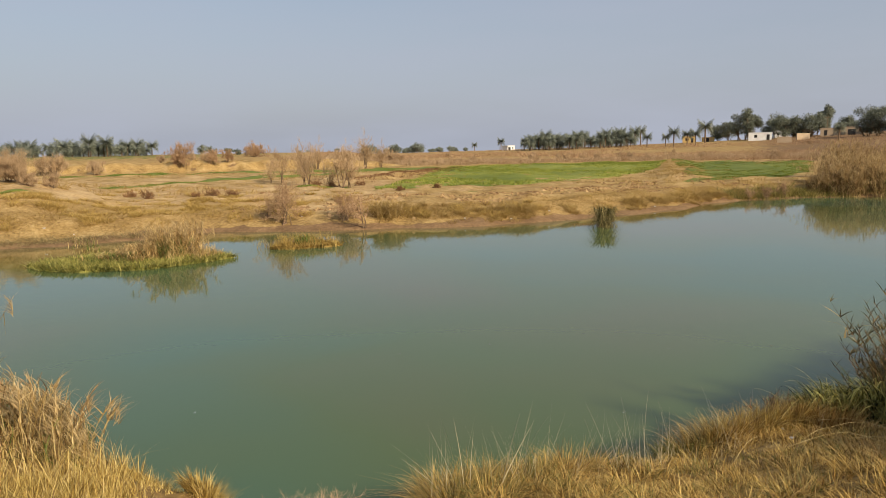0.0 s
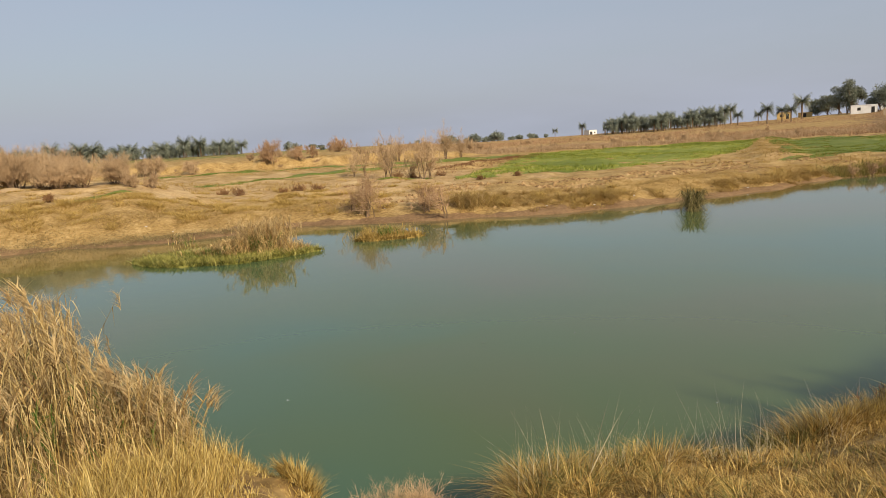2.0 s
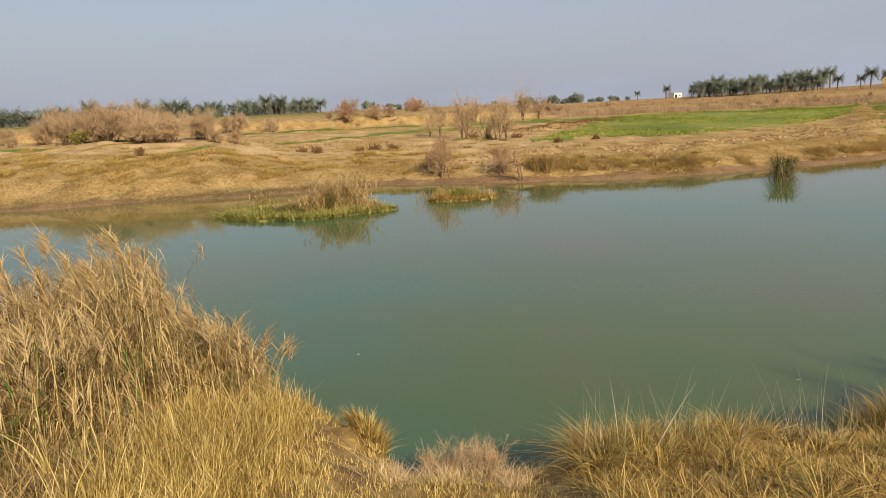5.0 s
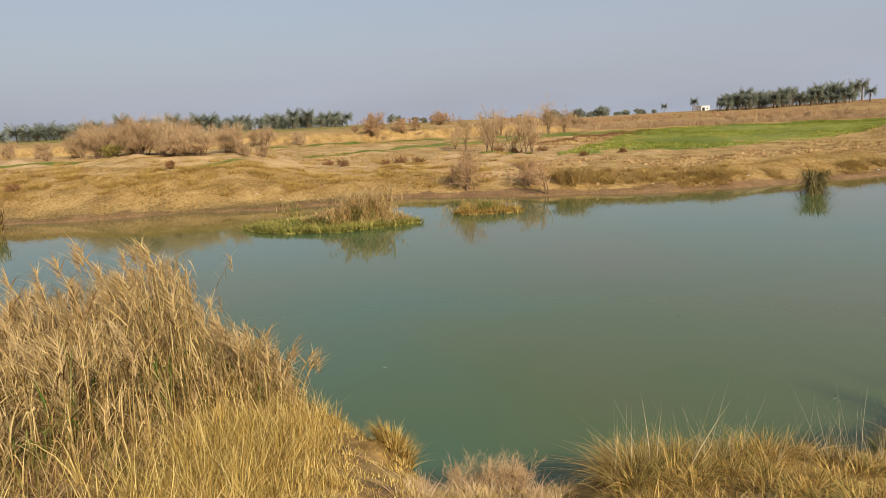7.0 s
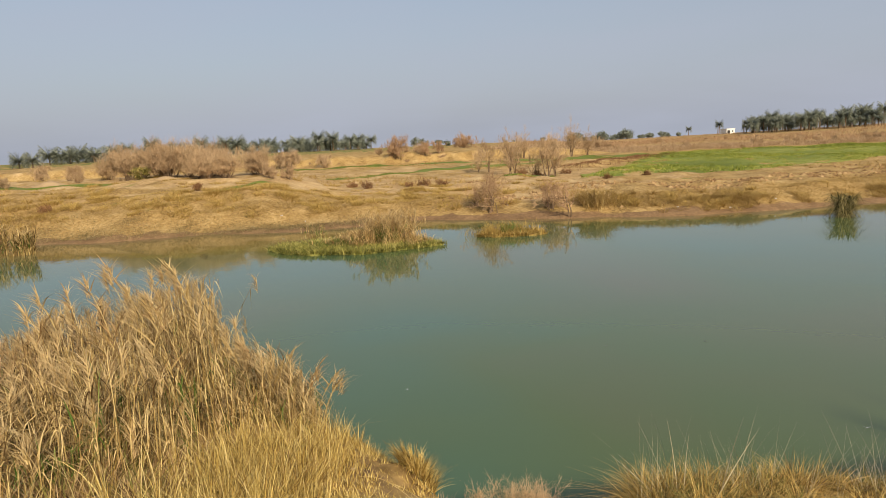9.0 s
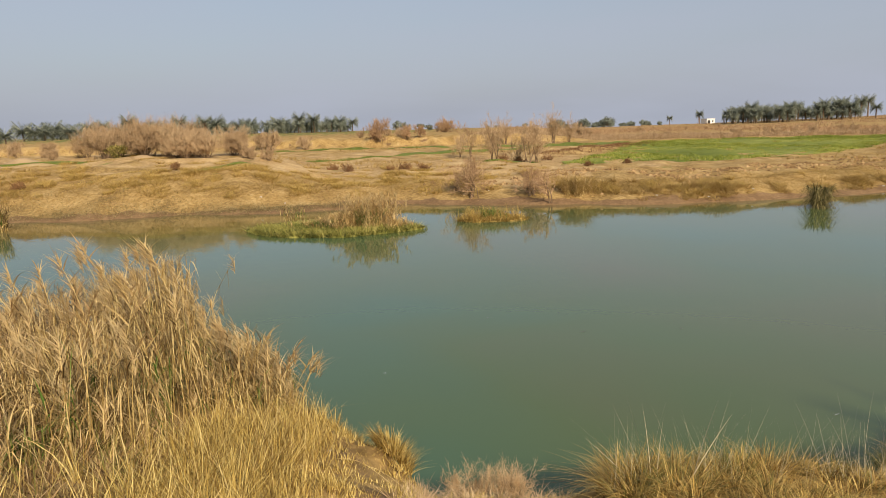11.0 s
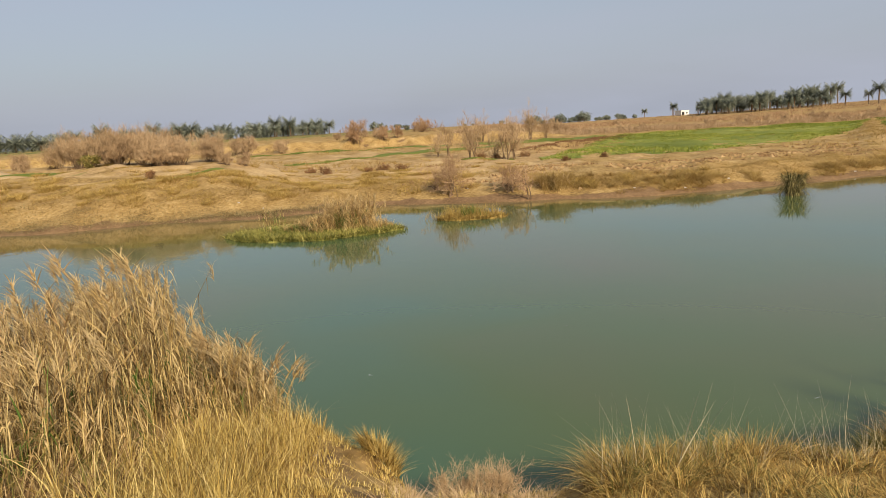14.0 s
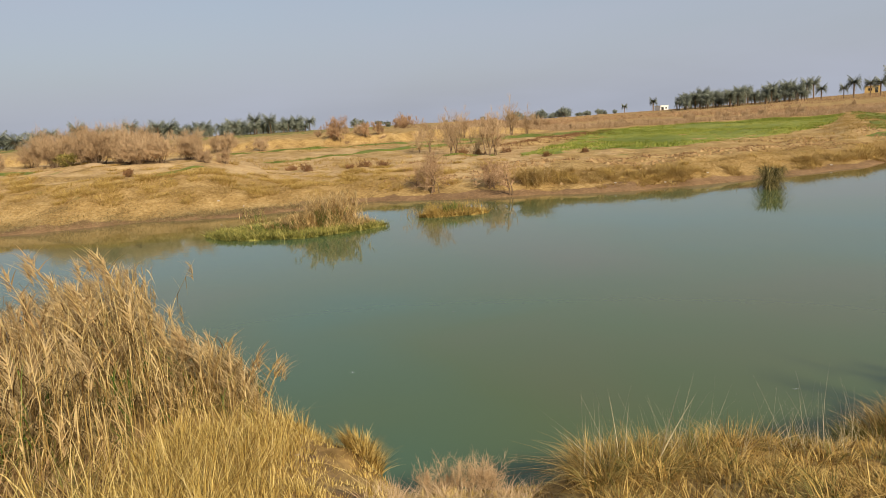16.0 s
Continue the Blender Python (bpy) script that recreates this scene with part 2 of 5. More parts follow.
# ---- mesh helpers ----
def tri_mesh(name, verts, faces, mat, smooth=False):
    """A mesh from arrays of corners and triangles."""
    me = bpy.data.meshes.new(name)
    v, t = np.asarray(verts, np.float32), np.asarray(faces, np.int32)
    me.vertices.add(len(v))
    me.vertices.foreach_set("co", v.ravel())
    me.loops.add(len(t) * 3)
    me.loops.foreach_set("vertex_index", t.ravel())
    me.polygons.add(len(t))
    me.polygons.foreach_set("loop_start", np.arange(0, len(t) * 3, 3, dtype=np.int32))
    me.polygons.foreach_set("use_smooth", np.full(len(t), bool(smooth)))
    me.materials.append(mat)
    me.update(calc_edges=True)
    return me


def part(name, me, parent, label="", kind=""):
    ob = new(name, me)
    ob.parent = parent
    return tagged(ob, label, kind=kind)


def thing(name, x, y, z, label, category, group="", turn=0.0, kind=""):
    ob = new(name)
    ob.matrix_basis = pose(x, y, z, 0, 0, turn)
    return tagged(ob, label, category, group, kind)


def join(pieces):
    """Corners and triangles of several arrays as one."""
    vs, fs, k = [], [], 0
    for v, f in pieces:
        vs.append(v)
        fs.append(f + k)
        k += len(v)
    return np.concatenate(vs), np.concatenate(fs)


def blades(base, height, width, lean, azim, droop, rng, segs=3, rise=1.0, fall=0.0):
    """Grass blades as bent, tapering ribbons: arrays of base points, heights, widths, leans (rise to side), directions and droops; rise and fall let a leaf hang."""
    n = len(base)
    s = np.linspace(0, 1, segs + 1)
    d = np.stack([np.cos(azim), np.sin(azim), np.zeros(n)], 1)
    face = azim + np.pi / 2 + rng.normal(0, 0.7, n)
    side = np.stack([np.cos(face), np.sin(face), np.zeros(n)], 1)
    out = []
    for i in range(segs + 1):
        off = height * (lean * s[i] + droop * s[i] ** 2.2)
        up = height * (rise * s[i] - 0.45 * droop * s[i] ** 2.5 - fall * s[i] ** 2)
        c = base + d * off[:, None]
        c[:, 2] += up
        w = width * (1 - s[i] ** 1.6) * 0.5
        if i < segs:
            out += [c - side * w[:, None], c + side * w[:, None]]
        else:
            out.append(c)
    k = 2 * segs + 1
    v = np.stack(out, 1).reshape(-1, 3)
    f = []
    for i in range(segs - 1):
        f += [(2 * i, 2 * i + 1, 2 * i + 3), (2 * i, 2 * i + 3, 2 * i + 2)]
    f.append((2 * segs - 2, 2 * segs - 1, 2 * segs))
    f = (np.array(f)[None] + (np.arange(n) * k)[:, None, None]).reshape(-1, 3)
    return v, f


def tubes(p0, p1, r0, r1, sides=3):
    """Tapered straight sticks between arrays of points."""
    ax = p1 - p0
    ax = ax / np.maximum(np.linalg.norm(ax, axis=1, keepdims=True), 1e-6)
    ref = np.where(np.abs(ax[:, 2:3]) > 0.9, np.array([[1.0, 0, 0]]), np.array([[0, 0, 1.0]]))
    u = np.cross(ax, ref)
    u /= np.linalg.norm(u, axis=1, keepdims=True)
    w = np.cross(ax, u)
    ring = []
    for p, r in ((p0, r0), (p1, r1)):
        for i in range(sides):
            a = 2 * np.pi * i / sides
            ring.append(p + (u * np.cos(a) + w * np.sin(a)) * np.asarray(r).reshape(-1, 1))
    v = np.stack(ring, 1).reshape(-1, 3)
    f = []
    for i in range(sides):
        j = (i + 1) % sides
        f += [(i, j, sides + j), (i, sides + j, sides + i)]
    f = (np.array(f)[None] + (np.arange(len(p0)) * 2 * sides)[:, None, None]).reshape(-1, 3)
    return v, f


# ---- the lie of the land: water at 0, far bank at y = shore(x), near bank at y = near(x) ----
FAR_X = [-200, -60, -25, -21, -18.7, -12.5, -9.4, -6.9, -2.6, 0.8, 4.6, 7.2, 10, 13, 16.5, 21, 24, 28, 33, 39, 60, 200]
FAR_Y = [20, 27, 29.5, 30, 31.2, 32.4, 33.9, 35.6, 35.0, 34.8, 34.4, 34.8, 35.4, 36.4, 38.3, 40.5, 43, 45.3, 46.2, 45, 52, 75]
NEAR_X = [-200, -40, -12, -5, -3.3, -2.4, -1.8, -1.4, -1.1, -0.85, -0.3, 0.05, 0.3, 0.5, 0.8, 2, 3.5, 4.2, 5.2, 5.9, 7, 8.5, 14, 40, 200]
NEAR_Y = [-10, 6, 9.0, 9.2, 8.6, 7.9, 7.4, 7.1, 6.75, 6.4, 6.45, 6.5, 6.5, 6.55, 6.9, 7.1, 7.15, 7.5, 7.65, 7.5, 7.5, 7.9, 9.5, 16, 28]


def smooth(t, a, b):
    t = np.clip((t - a) / (b - a), 0, 1)
    return t * t * (3 - 2 * t)


def wave(x, y, k, seed):
    """Smooth unevenness from a few crossed waves, about -1 to 1."""
    r = np.random.default_rng(seed)
    z = 0
    for i in range(7):
        a, p, q = r.uniform(0, 6.28), r.uniform(0, 6.28), k * r.uniform(0.6, 1.9)
        z = z + np.sin((x * np.cos(a) + y * np.sin(a)) * q + p)
    return z / 4.0


def land(x, y):
    """Height of the ground."""
    x, y = np.asarray(x, float), np.asarray(y, float)
    s = y - np.interp(x, FAR_X, FAR_Y) - 0.35 * wave(x, y, 1.3, 5)
    far = np.interp(s, [-8, -1, 0, 0.8, 2.0, 3.5, 8, 25, 60, 200], [-1.8, -0.5, 0, 0.2, 0.52, 0.8, 0.95, 1.12, 1.4, 1.75])
    west = smooth(-np.degrees(np.arctan2(x, np.maximum(y, 1.0))), 17, 24)
    far += west * (np.interp(s, [-1, 0, 1, 3, 7, 14, 20, 30, 45], [-0.5, 0, 0.3, 0.95, 1.7, 2.2, 2.4, 2.2, 1.3]) - far) * smooth(-s, -50, -40)
    far += smooth(s, 1, 5) * (0.11 * wave(x, y, 0.45, 3) + 0.09 * wave(x, y, 1.1, 4) + 0.045 * wave(x, y, 2.6, 14))
    far += smooth(s, 3, 7) * (1 - smooth(s, 14, 24)) * smooth(-x, -2, 8) * 0.14 * wave(x, y, 0.9, 16).clip(-0.2, 1.2)
    back = 103 + 0.26 * np.clip(x, -80, 20) + 2.2 * wave(x, y, 0.12, 8) + 0.7 * wave(x, y * 0.3, 0.9, 18)
    step = smooth(y, back, back + 2.2)
    far += (1.15 * step + 0.3 * step * (1 - smooth(y, back + 2, back + 9)) * np.abs(wave(x, y, 1.3, 19))) * smooth(-x, -12, 2)
    d, az = np.hypot(x, y), np.degrees(np.arctan2(x, y))
    rise = np.interp(az, [-60, 5, 18, 27, 33, 40, 60], [0.3, 0.2, 1.5, 3.0, 4.3, 6.6, 9.0])
    far += rise * smooth(d, 112, 360) * smooth(y, 0, 30)
    far -= 0.006 * np.clip(d - 340, 0, None)
    ridge = np.clip(((x - 30) * 20 + (y - 59) * 40) / (20 ** 2 + 40 ** 2), 0, 1)
    off = np.hypot(x - 30 - 20 * ridge, y - 59 - 40 * ridge)
    far += 0.4 * (1 - smooth(off, 0.3, 3.5)) * (0.8 + 0.3 * wave(x, y, 0.7, 12))
    ridge = np.clip(((x - 1) * 13 + (y - 64) * 21) / (13 ** 2 + 21 ** 2), 0, 1)
    far += 0.4 * (1 - smooth(np.hypot(x - 1 - 13 * ridge, y - 64 - 21 * ridge), 0.2, 2.6)) * (0.8 + 0.4 * wave(x, y, 0.9, 15))
    n = np.interp(x, NEAR_X, NEAR_Y) - y - 0.12 * wave(x, y, 3.0, 6)
    here = np.interp(n, [-8, -1, 0, 0.3, 0.8, 1.5, 3, 5, 6.5], [-1.8, -0.6, -0.02, 0.33, 0.72, 0.98, 1.4, 2.0, 2.4])
    here -= 0.16 * np.exp(-((x + 1.25) / 0.5) ** 2 - ((y - 6.05) / 0.6) ** 2)
    here += 0.24 * np.exp(-((x + 1.42) / 0.24) ** 2 - ((y - 6.5) / 0.3) ** 2)
    here += smooth(n, 0, 1.5) * (0.05 * wave(x, y, 2.2, 7) + 0.03 * wave(x, y, 6.0, 9))
    mid = 0.5 * (np.interp(x, FAR_X, FAR_Y) + np.interp(x, NEAR_X, NEAR_Y))
    return np.where(y > mid, far, here)


def axis(lo, hi, step, stretch, end0, end1):
    a = list(np.arange(lo, hi, step))
    s = step
    while a[-1] < end1:
        s *= stretch
        a.append(a[-1] + s)
    s = step
    while a[0] > end0:
        s *= stretch
        a.insert(0, a[0] - s)
    return np.array(a)


def sheet(gx, gy, zz):
    """Corners and triangles of a grid."""
    v = np.stack([gx.ravel(), gy.ravel(), zz.ravel()], 1)
    r, c = gx.shape
    i = (np.arange(r - 1)[:, None] * c + np.arange(c - 1)[None]).ravel()
    f = np.concatenate([np.stack([i, i + 1, i + c + 1], 1), np.stack([i, i + c + 1, i + c], 1)])
    return v, f


gx_axis = axis(-45, 45, 0.3, 1.05, -3500, 3500)
gy_axis = np.concatenate([axis(-1, 11, 0.2, 1.25, -600, 10.5)[:-1], np.arange(11.2, 28, 1.2), np.arange(28, 48, 0.3), axis(48, 125, 0.5, 1.05, 48, 4200)])
GX, GY = np.meshgrid(gx_axis, gy_axis)
GZ = land(GX, GY)
v, f = sheet(GX, GY, GZ)
ground_mesh = tri_mesh("ground", v, f, M_ground, smooth=True)
s = GY - np.interp(GX, FAR_X, FAR_Y)
nn = np.interp(GX, NEAR_X, NEAR_Y) - GY
sandy = np.interp(s, [2, 6, 9, 14, 22, 40, 90], [0.05, 0.28, 0.46, 0.52, 0.42, 0.34, 0.15]) + 0.6 * np.exp(-((GX + 0.6) / 3.6) ** 2 - ((s - 5.5) / 4.5) ** 2) + 0.15 * smooth(s, 9, 14) * (1 - smooth(s, 45, 60)) * (1 - smooth(GX, 2, 8))
sandy = np.where(nn > -2, 0.0, sandy - 0.18 * smooth(GX, 2, 9) * (1 - smooth(s, 14, 22)))
wet = np.interp(GX, [-14, -9, 5, 13], [0.4, 0.55, 0.5, 0.45])
muddy = np.interp(s / wet, [-1, 0.9, 1.6, 3], [1.0, 1.0, 0.5, 0.0]) + 0.6 * smooth(np.degrees(np.arctan2(GX, GY)), 30, 36) * smooth(np.hypot(GX, GY), 105, 125) + 0.2 * smooth(np.degrees(np.arctan2(GX, GY)), 8, 14) * smooth(np.hypot(GX, GY), 110, 122) + 0.25 * smooth(GY - 0.26 * np.clip(GX, -80, 20), 99, 102) * smooth(-GX, 0, 10) * (1 - smooth(GY - 0.26 * np.clip(GX, -80, 20), 107, 113))
muddy = np.where(nn > -2, np.interp(nn, [-1, 0.1, 0.6], [1.0, 0.8, 0.1]) + 0.6 * np.exp(-((GX + 1.38 + 0.35 * (GY - 5.2)) / 0.4) ** 2 - ((GY - 5.7) / 1.1) ** 4), muddy)
weedy = np.where(nn > -2, 0.12, 0.12 * smooth(s, 1, 5)) + 0.45 * smooth(np.hypot(GX, GY), 120, 200) * smooth(-GX, -20, 60)
zone = np.stack([weedy, sandy, muddy, np.ones_like(sandy)], -1).astype(np.float32)
ground_mesh.color_attributes.new("zone", "FLOAT_COLOR", "POINT").data.foreach_set("color", zone.ravel())
tagged(new("ground", ground_mesh), "dry river plain of straw turf, sand and mud", "ground", kind="structure")

wx, wy = np.meshgrid(axis(-50, 50, 0.5, 1.2, -260, 260), np.concatenate([np.linspace(-40, 5, 10), np.arange(5.3, 60, 0.3), np.linspace(61, 95, 10)]))
v, f = sheet(wx, wy, wx * 0)
water_mesh = tri_mesh("water", v, f, M_water, True)
# tint weight, widest in the west, where it also paints the bank's reflection
off = np.interp(wx, FAR_X, FAR_Y) - wy
reach = np.interp(wx, [-15, -8.5, -5, 30], [10.0, 5.0, 2.4, 1.2])
shallow = (0.9 * (1 - smooth(off + 0.5 * wave(wx, wy, 0.6, 17), 0.0, reach))).clip(0, 1).astype(np.float32)
water_mesh.attributes.new("shallow", "FLOAT", "POINT").data.foreach_set("value", shallow.ravel())
tagged(new("water", water_mesh), "still turbid green river water", "water", kind="structure")


# ---- fields and grass ----
def stuff(name, pieces, mat, label, category):
    v, f = join(pieces)
    return tagged(new(name, tri_mesh(name, v, f, mat)), label, category, kind="stuff")


def tufts(x, y, h, rng, per=8, width=0.02, spread=0.08, lean=0.35, droop=0.35, segs=2, z=None, aim=None):
    """Tufts of grass at the given places."""
    n = len(x)
    bx = np.repeat(x, per) + rng.normal(0, spread, n * per)
    by = np.repeat(y, per) + rng.normal(0, spread, n * per)
    bz = land(bx, by) if z is None else np.repeat(np.broadcast_to(z, n), per)
    hh = np.repeat(np.broadcast_to(h, n), per) * rng.uniform(0.5, 1.1, n * per)
    k = n * per
    return blades(np.stack([bx, by, bz - 0.02], 1), hh, width * rng.uniform(0.6, 1.3, k), np.abs(rng.normal(0, lean, k)), rng.uniform(0, 6.283, k) if aim is None else aim + rng.normal(0, 0.9, k), np.abs(rng.normal(0, droop, k)), rng, segs)


def clumps(cx, cy, h, rng, per=60, rad=0.1, width=0.008, lean=0.3, droop=0.9, segs=4, sway=0.5):
    """Separate tufts that fountain out from their own root, each leaning its own way."""
    m = len(cx)
    rr = np.repeat(rad * rng.uniform(0.6, 1.35, m), per)
    a, q = rng.uniform(0, 6.283, m * per), np.sqrt(rng.uniform(0, 1, m * per))
    x, y = np.repeat(cx, per) + rr * q * np.cos(a), np.repeat(cy, per) + rr * q * np.sin(a)
    tilt, way = np.repeat(np.abs(rng.normal(0, sway * 0.5, m)), per), np.repeat(rng.uniform(0, 6.283, m), per)
    le = np.abs(rng.normal(0, lean, m * per)) + 0.35 * q
    vx, vy = le * np.cos(a) + tilt * np.cos(way), le * np.sin(a) + tilt * np.sin(way)
    hh = np.repeat(h, per) * rng.uniform(0.4, 1.1, m * per)
    return blades(np.stack([x, y, land(x, y) - 0.02], 1), hh, width * rng.uniform(0.6, 1.35, m * per), np.hypot(vx, vy), np.arctan2(vy, vx), np.abs(rng.normal(0, droop, m * per)), rng, segs)


def along(pts, u):
    p = np.asarray(pts, float)
    s = np.concatenate([[0], np.cumsum(np.hypot(*np.diff(p, axis=0).T))])
    s /= s[-1]
    return np.interp(u, s, p[:, 0]), np.interp(u, s, p[:, 1])


def field(front, back, label, seed, count, h=0.22, edge=0.7, rows=0, mat=M_green):
    """A green plot between two edges: a turf sheet with ragged borders and the crop standing on it."""
    rng = np.random.default_rng(seed)
    u, w = np.meshgrid(np.linspace(0, 1, 60), np.linspace(0, 1, 24))
    fx, fy = along(front, u)
    bx, by = along(back, u)
    x, y = fx + (bx - fx) * w, fy + (by - fy) * w
    rim = np.minimum.reduce([u * 6, (1 - u) * 6, w * 8, (1 - w) * 8]).clip(0, 1)
    x = x + (1 - rim) * edge * wave(x, y, 1.9, seed)
    y = y + (1 - rim) * edge * wave(x, y, 1.5, seed + 1)
    v, f = sheet(x, y, land(x, y) + 0.05 * rim + 0.012)
    plot = new("field", tri_mesh("field", v, f, mat, True))
    tagged(plot, label, "field", "green plots", kind="structure")
    uu, ww = rng.uniform(0, 1, count), rng.uniform(0, 1, count)
    if rows:
        ww = (np.floor(ww * rows) + 0.5 + rng.normal(0, 0.13, count)) / rows
    fx, fy = along(front, uu)
    bx, by = along(back, uu)
    x, y = fx + (bx - fx) * ww, fy + (by - fy) * ww
    hh = h * (0.7 + 0.5 * wave(x, y, 0.35, seed + 2).clip(-0.6, 1.0))
    stuff("crop", [tufts(x, y, hh, rng, 5, 0.06, 0.2, 0.4, 0.3)], mat, "short green crop growing in a plot", "crop")


def strip(pts, width, label, seed, count, h=0.14):
    p = np.array(pts, float)
    field([(a, b - width / 2) for a, b in p], [(a, b + width / 2) for a, b in p], label, seed, int(count * 1.3), h, 0.22, 0, M_green_deep)


field([(2.1, 52.2), (5.4, 52.8), (10.8, 53.8), (15.3, 54.8), (23, 60), (29, 66), (38, 80), (47, 97)],
      [(13.5, 87), (15, 95), (25, 103), (37, 104.5), (51, 104.5)], "sunlit green crop field with ragged edges", 21, 19000, 0.26)
field([(28.8, 54.4), (33, 55.6), (39, 57), (42, 60), (46, 63)], [(50, 100), (54, 100.5), (60, 98.5), (66, 95.3), (69, 94)],
      "rich green crop field in low furrow rows", 22, 11000, 0.2, rows=16, mat=M_green_deep)
strip([(-20.2, 40.0), (-19.2, 41.2), (-18.4, 43.2)], 1.5, "narrow green strip along a ditch", 29, 500, 0.1)
strip([(-19.5, 60), (-11.9, 72.0), (0.8, 82.0)], 2.4, "narrow green strip along a ditch", 23, 2200)
strip([(-18, 64.5), (-10, 75.5), (3, 86.5), (9, 89)], 1.6, "narrow green strip along a ditch", 24, 1500)
strip([(-34, 84.4), (-29.6, 86.0), (-14, 91.0), (-6.6, 91.4)], 2.4, "narrow green strip below a low terrace", 25, 2200)
strip([(-41, 41), (-35.2, 42.6), (-34.4, 44.6), (-32.0, 44.4), (-29.6, 43.2)], 1.9, "narrow green strip below a low terrace", 26, 2200)
strip([(-6, 90), (3, 91), (13, 93.5)], 5.0, "pale green strip of thin crop", 27, 2400, 0.12)
strip([(-3.6, 55.3), (0.2, 56.5)], 2.0, "patch of low green weeds", 28, 500, 0.2)

M_hummock = material("tawny_tussock", [(0.2, (0.25, 0.16, 0.044)), (0.5, (0.45, 0.305, 0.085)), (0.8, (0.60, 0.435, 0.15))], 0.3, 0.8, 0, island=0.4, trans=0.2)
rng = np.random.default_rng(31)
# straw tufts over the far bank, thickest on its brow
n = 30000
x = rng.uniform(-42, 44, n)
s = rng.gamma(1.5, 4.5, n) + np.interp(x, [8, 16], [1.2, 0.5])
y = np.interp(x, FAR_X, FAR_Y) + s
keep = (wave(x, y, 0.35, 41) + 0.6 * wave(x, y, 1.4, 42) > np.interp(s, [1, 4, 7, 11, 30], [-0.4, -0.8, -0.2, 0.3, 0.5])) & (np.hypot((x + 1.6) / 1.6, (s - 3.5) / 3.0) > 1)
x, y, s = x[keep], y[keep], s[keep]
hh = np.interp(s, [1, 2.5, 6, 20], [0.16, 0.22, 0.16, 0.1]) * rng.uniform(0.4, 1.2, len(x)) * (0.75 + 0.55 * wave(x, y, 1.0, 61)).clip(0.3, 1.6)
stuff("bank_grass", [tufts(x, y, hh, rng, 7, 0.022, 0.16, 1.0, 1.0)], M_straw_far, "matted straw-yellow grass on the far bank", "grass")
# long grass that hangs over the far bank, to the east
n = 620
x = rng.uniform(1.0, 31, n)
s = np.abs(rng.normal(1.7, 0.8, n)) * np.interp(x, [5, 13], [1.15, 0.75]) + np.interp(x, [5, 13], [0.5, 0.25])
y = np.interp(x, FAR_X, FAR_Y) + s
keep = wave(x, y * 0.5, 1.5, 43) > -0.25
x, y = x[keep], y[keep]
hh = 0.52 * rng.uniform(0.5, 1.2, len(x)) * (0.8 + 0.4 * wave(x, y, 1.7, 62)).clip(0.4, 1.4)
pale = rng.uniform(0, 1, len(x)) < 0.6
for sel, m in ((pale, M_straw_far), (~pale, M_hummock)):
    stuff("overhanging_grass", [clumps(x[sel], y[sel], hh[sel], rng, 60, 0.24, 0.02, 0.35, 1.1, 3, 0.9)], m, "long straw grass hanging over the bank in tufts", "grass")
# clods of dry earth and matted weed on the flat between field and bank
n = 1500
x = rng.uniform(-6, 32, n)
sd = np.abs(rng.normal(6.5, 3.4, n)) + 1.5
y = np.interp(x, FAR_X, FAR_Y) + sd
keep = (wave(x, y, 0.7, 63) > 0.1) & (y < 51 + np.clip(x - 10, 0, 99) * 0.55)
x, y = x[keep], y[keep]
m = len(x)
a = np.linspace(0, 2 * np.pi, 6, endpoint=False)
rad = rng.uniform(0.06, 0.2, (m, 1)) * rng.uniform(0.6, 1.3, (m, 6))
ring = np.stack([x[:, None] + rad * 1.5 * np.cos(a), y[:, None] + rad * np.sin(a), land(x, y)[:, None] - 0.04 + 0 * rad], 2)
top = np.stack([x, y, land(x, y) + rng.uniform(0.04, 0.15, m)], 1)[:, None]
v = np.concatenate([ring, top], 1).reshape(-1, 3)
f = (np.array([(q, (q + 1) % 6, 6) for q in range(6)])[None] + (np.arange(m) * 7)[:, None, None]).reshape(-1, 3)
M_clod = material("dry_clods", [(0.2, (0.16, 0.095, 0.042)), (0.5, (0.30, 0.19, 0.085)), (0.8, (0.44, 0.30, 0.145))], 1.5, 0.95, 0.5, island=0.5)
stuff("earth_clods", [(v, f)], M_clod, "brown clods of dry earth on the bank flat", "clods")
pick = rng.uniform(0, 1, m) < 0.35
stuff("flat_weeds", [clumps(x[pick], y[pick], 0.2 * rng.uniform(0.5, 1.3, int(pick.sum())), rng, 26, 0.2, 0.02, 0.6, 0.7, 2, 0.4)], M_twig_red, "low brown withered weeds on the bank flat", "weeds")
# hummocks of tussock grass on the western bank
m = 520
cx = rng.uniform(-40, 2, m)
cy = np.interp(cx, FAR_X, FAR_Y) + 1.6 + rng.gamma(2.0, 3.0, m)
keep = wave(cx, cy, 0.5, 64) > -0.35
cx, cy = cx[keep], cy[keep]
hh = rng.uniform(0.14, 0.36, len(cx)) * (1 + 0.35 * wave(cx, cy, 0.8, 65))
stuff("tussock_grass", [clumps(cx, cy, hh, rng, 130, 0.42, 0.022, 0.4, 0.8, 2, 0.3)], M_hummock, "hummocks of tawny tussock grass on the far bank", "grass")
# clods and broken earth on the ridge beside the big plot
n = 700
u = rng.uniform(0, 1, n)
x, y = 1 + 13 * u + rng.normal(0, 1.0, n), 64 + 21 * u + rng.normal(0, 1.2, n)
